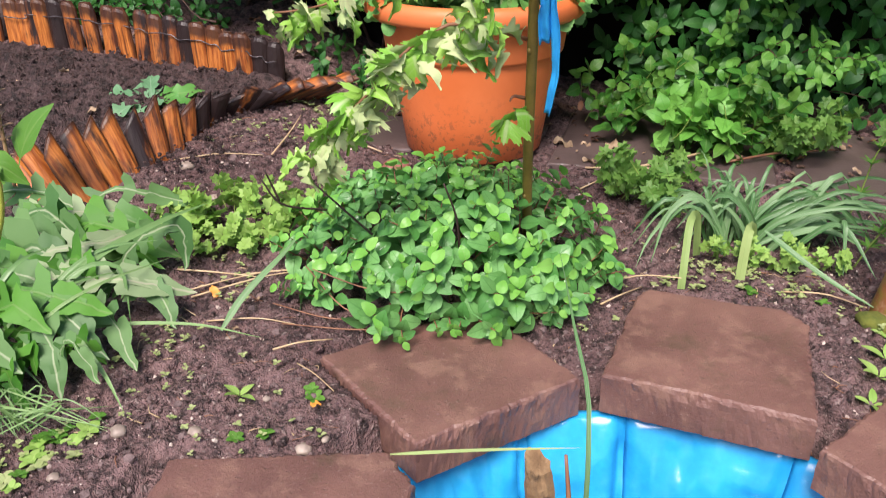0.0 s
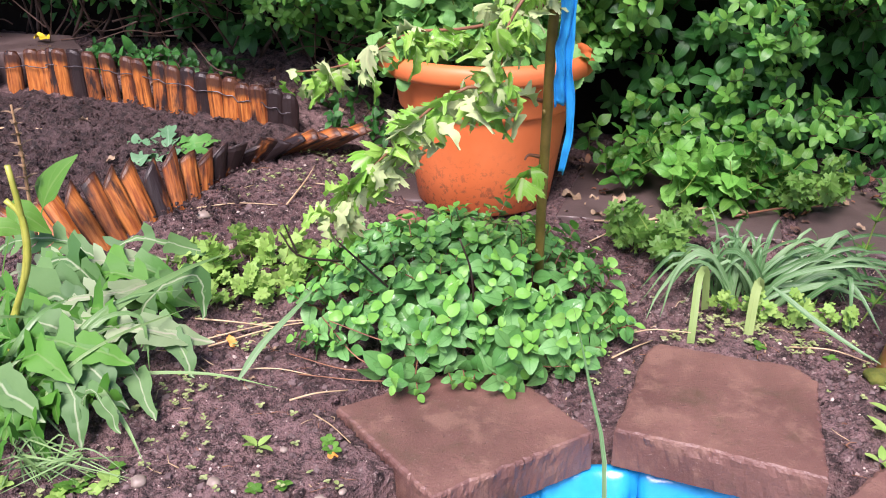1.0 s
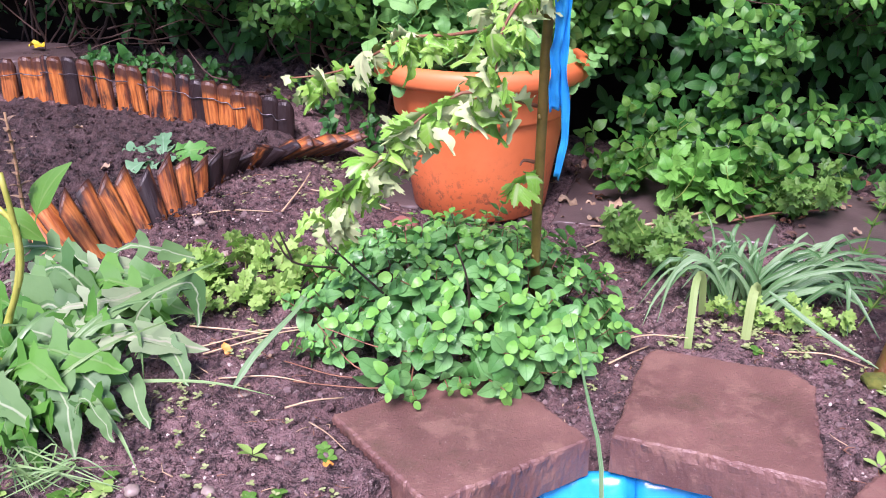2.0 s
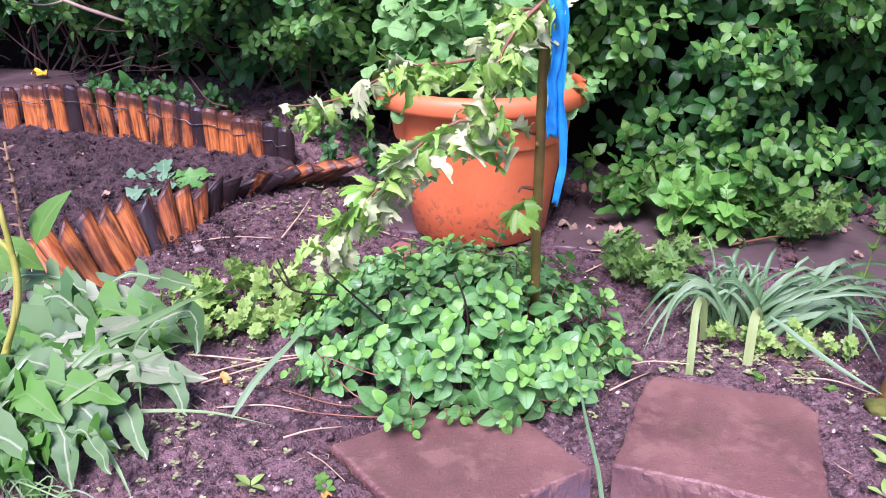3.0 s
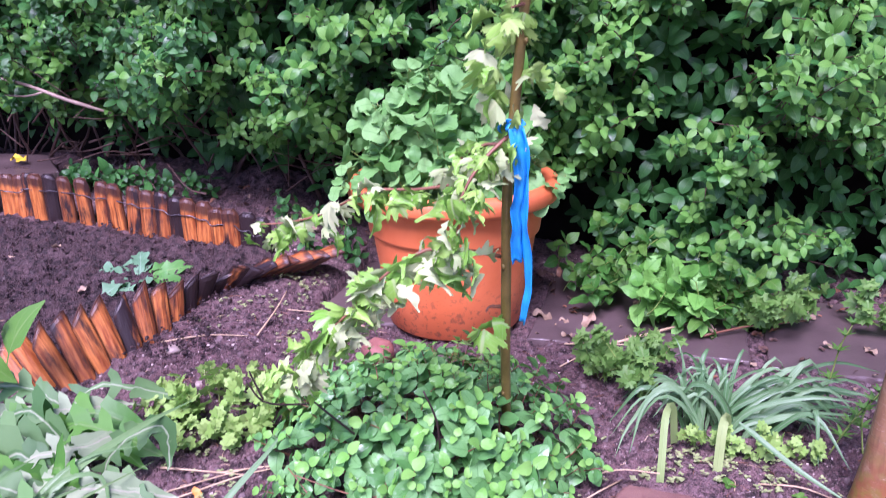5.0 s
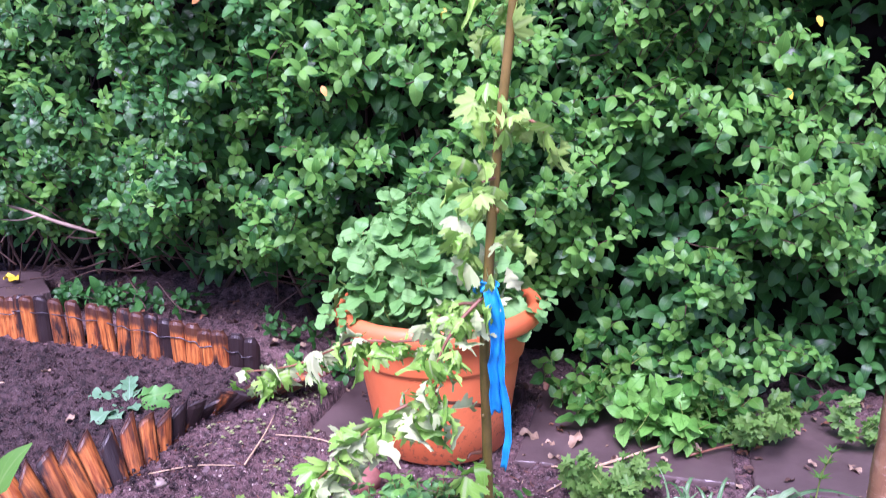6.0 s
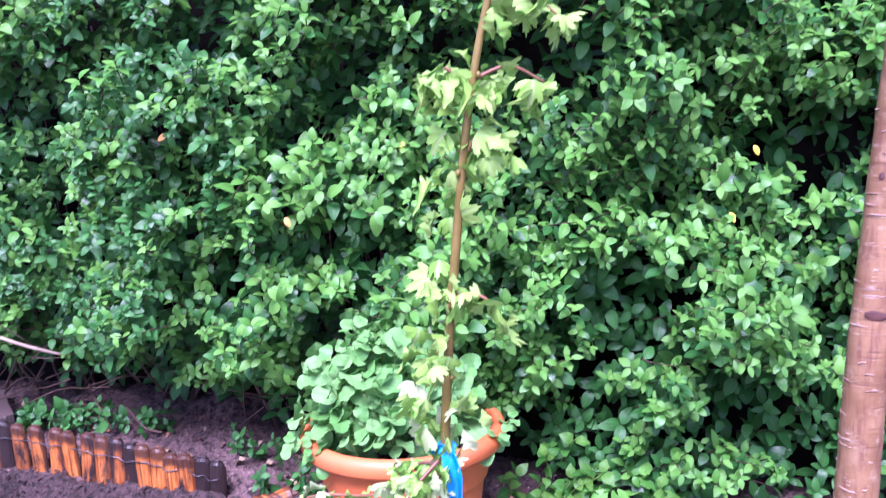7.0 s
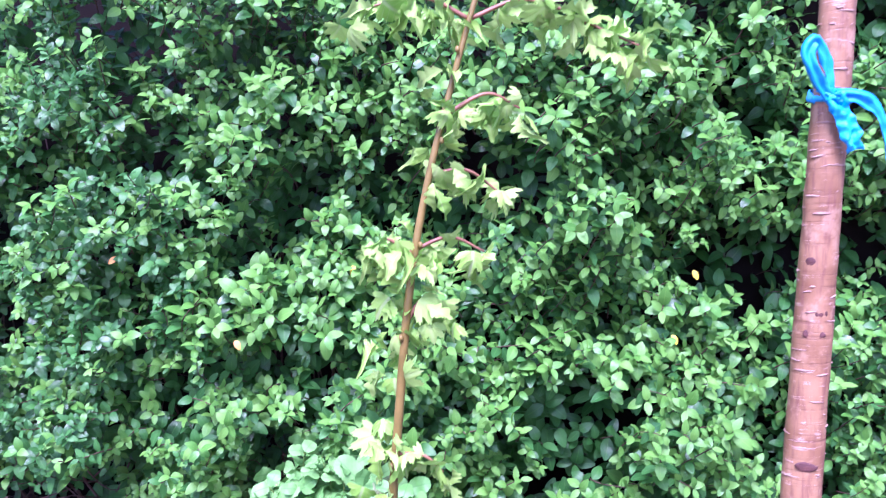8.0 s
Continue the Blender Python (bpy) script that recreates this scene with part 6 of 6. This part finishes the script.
def carpet():
    """The tiny seedlings that nobody could count."""
    b = Batch()
    for cx, cy, r, n in ((-0.40, 0.93, 0.05, 9), (-0.54, 0.76, 0.07, 12), (-0.42, 0.98, 0.05, 6), (-0.37, 1.22, 0.06, 14), (-0.33, 1.13, 0.03, 6), (-0.30, 1.90, 0.07, 40), (-0.24, 1.80, 0.05, 16), (-0.36, 1.72, 0.05, 8), (-0.45, 1.68, 0.05, 6), (-0.28, 1.60, 0.05, 8),
                         (0.47, 1.20, 0.05, 18), (0.56, 1.17, 0.05, 16), (0.40, 1.17, 0.04, 12), (0.60, 1.00, 0.05, 4), (0.62, 1.13, 0.05, 5), (0.22, 1.06, 0.05, 8), (0.13, 1.06, 0.03, 6), (-0.30, 0.88, 0.14, 12), (-0.20, 0.80, 0.06, 4), (0.30, 1.20, 0.05, 5), (0.5, 1.2, 0.2, 8)):
        for _ in range(int(n * 1.9)):
            a, q = rnd(0, 6.28), 1.25 * r * math.sqrt(rnd(0, 1))
            x, y = cx + q * math.cos(a), cy + q * math.sin(a)
            if free(x, y):
                form, spots = rosette(rnd(0.004, 0.0085), 3 + int(rnd(0, 2.9)), roundish, 0.8, rnd(0, 6))
                for m in spots:
                    m = m.copy()
                    m[:3, 3] += (x, y, floor_at(x, y) + rnd(0.002, 0.008))
                    b.add(form, m)
    tagged(new("seedlings", b.mesh("seedlings", [L_PALE])), "tiny pale yellow-green seedlings sprinkled on wet soil", "seedlings", kind="stuff")


carpet()
for x, y in ((-0.47, 0.80), (-0.44, 0.82), (-0.48, 0.78), (-0.17, 0.87), (-0.165, 0.855), (-0.25, 0.77), (-0.215, 0.78), (-0.52, 0.90), (-0.60, 0.74), (0.60, 1.10), (0.50, 1.14), (0.31, 1.05)):
    sow("small green rosette seedling on wet soil", x, y, rnd(0.010, 0.016), L_WEED, 5)
for x, y in ((-0.475, 0.735), (-0.62, 0.78), (-0.45, 0.765), (-0.49, 0.74)):
    sow("yellow-green rosette seedling on wet soil", x, y, 0.018, L_LIME, 5)
for k in range(18):
    sow("yellow-green broad-leaved seedling on wet soil", -0.51 + rnd(-.11, .10), 0.735 + rnd(-.045, .05), rnd(0.011, 0.020), (L_LIME, L_PALE, L_WEED)[k % 3], 4 + k % 3)
for x, y, s in ((-0.265, 0.858, 0.85), (0.60, 0.905, 1.2), (0.63, 0.95, 1.0), (0.57, 0.855, 0.8), (0.66, 1.00, 1.0)):
    sow("upright pale green plantain seedling", x, y, 0.036 * s, L_LIME, 4, oval, 0.42)


def stone(x, y, s, label, material=M_PEBBLE, squash=0.62):
    b = Batch().add(lump(s, x * 7 + y, squash, 0.3, 8, 12))
    ob = tagged(new("stone", b.mesh("stone", [material])), label, "stone", "loose stones")
    ob.matrix_basis = pose(x, y, floor_at(x, y) + s * 0.3, 0, 0, x * 400)


for x, y, s in ((-0.395, 0.775, 0.013), (-0.305, 0.785, 0.012), (-0.165, 0.765, 0.013), (-0.519, 1.535, 0.020), (-0.14, 0.775, 0.007), (-0.40, 1.31, 0.008), (0.215, 1.055, 0.012), (-0.445, 0.70, 0.009), (-0.23, 0.86, 0.007), (-0.44, 1.43, 0.012), (-0.31, 1.00, 0.010), (0.155, 1.045, 0.008)):
    stone(x, y, s * 0.82, "smooth buff brown pebble half sunk in soil")
for x, y, s in ((-0.875, 1.867, 0.008), (0.42, 1.30, 0.006), (0.60, 0.84, 0.004), (-0.47, 0.72, 0.004), (-0.33, 1.09, 0.005)):
    stone(x, y, s, "small white pebble on dark soil", M_CHIP)
stone(-0.105, 1.585, 0.034, "broken terracotta lump beside the pot", surface("brick_lump", (0.22, 0.08, 0.06), (0.40, 0.17, 0.13), 30, (0.5, 0.8), 0.4, 0.002), 0.8)


def litter(x, y, s, material, label, turn, lift=0.004):
    b = Batch().add(leaf(s, s * 0.7, roundish, 10, 0.35, -0.3, lobed(2.5, 0.25), 0, 0.4, 0.6))
    ob = tagged(new("fallen_leaf", b.mesh("fallen_leaf", [material])), label, "leaf", "fallen leaves")
    ob.matrix_basis = pose(x, y, floor_at(x, y) + lift, rnd(-10, 14), rnd(-14, 14), turn)


litter(-0.355, 1.107, 0.022, M_ORANGE, "curled orange fallen leaf on the soil", 40, 0.006)
litter(-0.155, 0.842, 0.016, M_ORANGE, "small orange leaf scrap beside the slab", 140)
litter(-1.205, 2.42, 0.055, M_YELLOW, "bright yellow fallen leaf on the stone under the hedge", 60, 0.285 - floor_at(-1.205, 2.42))
for x, y, s in ((-1.05, 2.02, .04), (-0.95, 1.99, .035), (-0.80, 1.75, .03), (-0.40, 2.13, .04), (-0.33, 2.16, .035), (-0.22, 2.1, .04), (0.36, 1.71, .05), (0.33, 1.66, .03), (0.29, 1.76, .045), (0.44, 1.63, .03), (0.31, 1.64, .022), (-0.13, 2.0, .03), (-0.52, 2.16, .03), (0.64, 1.66, .035), (0.95, 1.60, .04), (-0.30, 1.11, .015), (-0.32, 1.04, .014)):
    litter(x, y, s, M_DEAD, "curled pale brown dead leaf on the ground", rnd(0, 360), 0.006 if free(x, y) else 0.05)


def leaf_litter():
    b = Batch()
    form = [leaf(1.0, 0.6, roundish, 5, 0.4, -0.3 + 0.3 * k, None, 0, 0.5, 0.5) for k in range(4)]
    for k in range(420):
        x = rnd(-1.45, 1.2)
        y = 2.13 - 0.33 * x + rnd(-0.16, 0.14) if k % 3 else 1.80 - 0.28 * x + rnd(-0.14, 0.12)
        on = [top for _, shape, top in FLAG_IN if inside(shape, x, y)]
        if k % 3 == 0 and x < -0.1:
            continue
        z = on[0] if on else floor_at(x, y)
        b.add(form[k % 4], orient((x, y, z + 0.004), (rnd(-1, 1), rnd(-1, 1), rnd(-.1, .35)), s=rnd(0.008, 0.028)), int(rnd(0, 2.99)))
    tagged(new("leaf_litter", b.mesh("leaf_litter", [M_DEAD, M_TWIG, M_REDTWIG])), "brown leaf litter strewn under the hedge", "leaf litter", kind="stuff")


leaf_litter()


def debris():
    """Bits of root, straw and twig on the soil."""
    b = Batch()
    for k in range(900):
        x, y = rnd(-0.75, 0.8), rnd(0.66, 1.75)
        if not free(x, y):
            continue
        a, s = rnd(0, 6.28), rnd(0.006, 0.034)
        p = np.array((x, y, floor_at(x, y) + 0.0025))
        d = np.array((math.cos(a), math.sin(a), rnd(-.1, .25))) * s
        b.add(tube([p, p + d * 0.5 + np.array((rnd(-.2, .2) * s, rnd(-.2, .2) * s, 0.001)), p + d], [rnd(0.0005, 0.0013), 0.0004], 4), None, (0, 1, 1, 2)[k % 4])
    tagged(new("plant_debris", b.mesh("plant_debris", [M_DRY, M_REDTWIG, M_DARKSTEM])), "bits of root, straw and dead twig on the soil", "debris", kind="stuff")


debris()


def straw(x0, y0, x1, y1, r, material=M_DRY, lift=0.006, label="thin dry stalk lying on the soil"):
    z0, z1 = floor_at(x0, y0), floor_at(x1, y1)
    if not free(x0, y0):
        z0 = 0.04
    if not free(x1, y1):
        z1 = 0.04
    cane("fallen_twig", label, "twig", [(x0, y0, z0 + lift), ((x0 + x1) / 2 + rnd(-.01, .01), (y0 + y1) / 2 + rnd(-.01, .01), (z0 + z1) / 2 + lift + 0.006), (x1, y1, z1 + lift)], [r, r * 0.8, r * 0.6], material, 5, 8)


for a in ((-1.18, 1.96, -1.02, 1.955, .0035), (-0.36, 1.60, -0.33, 1.80, .0022), (-0.56, 1.58, -0.38, 1.60, .002), (-0.42, 1.13, -0.27, 1.20, .0016), (-0.40, 1.11, -0.20, 1.21, .0018), (-0.36, 1.05, -0.22, 1.03, .0015),
          (-0.20, 0.93, -0.14, 0.865, .0012), (-0.34, 1.18, -0.18, 1.20, .002), (0.37, 1.60, 0.62, 1.72, .004), (0.30, 1.62, 0.52, 1.58, .0025), (0.28, 1.55, 0.40, 1.62, .002),
          (-0.24, 0.96, -0.16, 1.00, .0018), (0.25, 1.09, 0.33, 1.16, .0018), (0.27, 1.16, 0.38, 1.12, .0016), (-0.14, 1.72, -0.32, 1.74, .002), (0.55, 1.14, 0.66, 1.08, .0018), (-0.44, 1.18, -0.30, 1.17, .002)):
    straw(*a)
straw(0.60, 1.635, 0.86, 1.71, .0032, M_REDTWIG, label="reddish brown twig lying on the path")


def build_dead_flower():
    t = thing("dead_flower", "tall brown dead flower stalk with dry bracts", "stalk")
    line = curve([(-0.765, 1.33, 0.03), (-0.763, 1.33, 0.184), (-0.759, 1.33, 0.278), (-0.760, 1.33, 0.36)], 14)
    part("stalk", Batch().add(tube(line, [0.004, 0.003, 0.002], 6)).mesh("stalk", [M_OLDWOOD]), t)
    me = Batch().add(leaf(0.020, 0.010, oval, 5, 0.5, 0.5, None, 0)).mesh("bract", [M_DEAD])
    for k in range(26):
        a = k * 2.4
        part("bract", me, t, at=mat4(orient(line[4 + k * 9 // 26], (math.cos(a), math.sin(a), 0.9), s=rnd(0.6, 1.2))))


build_dead_flower()
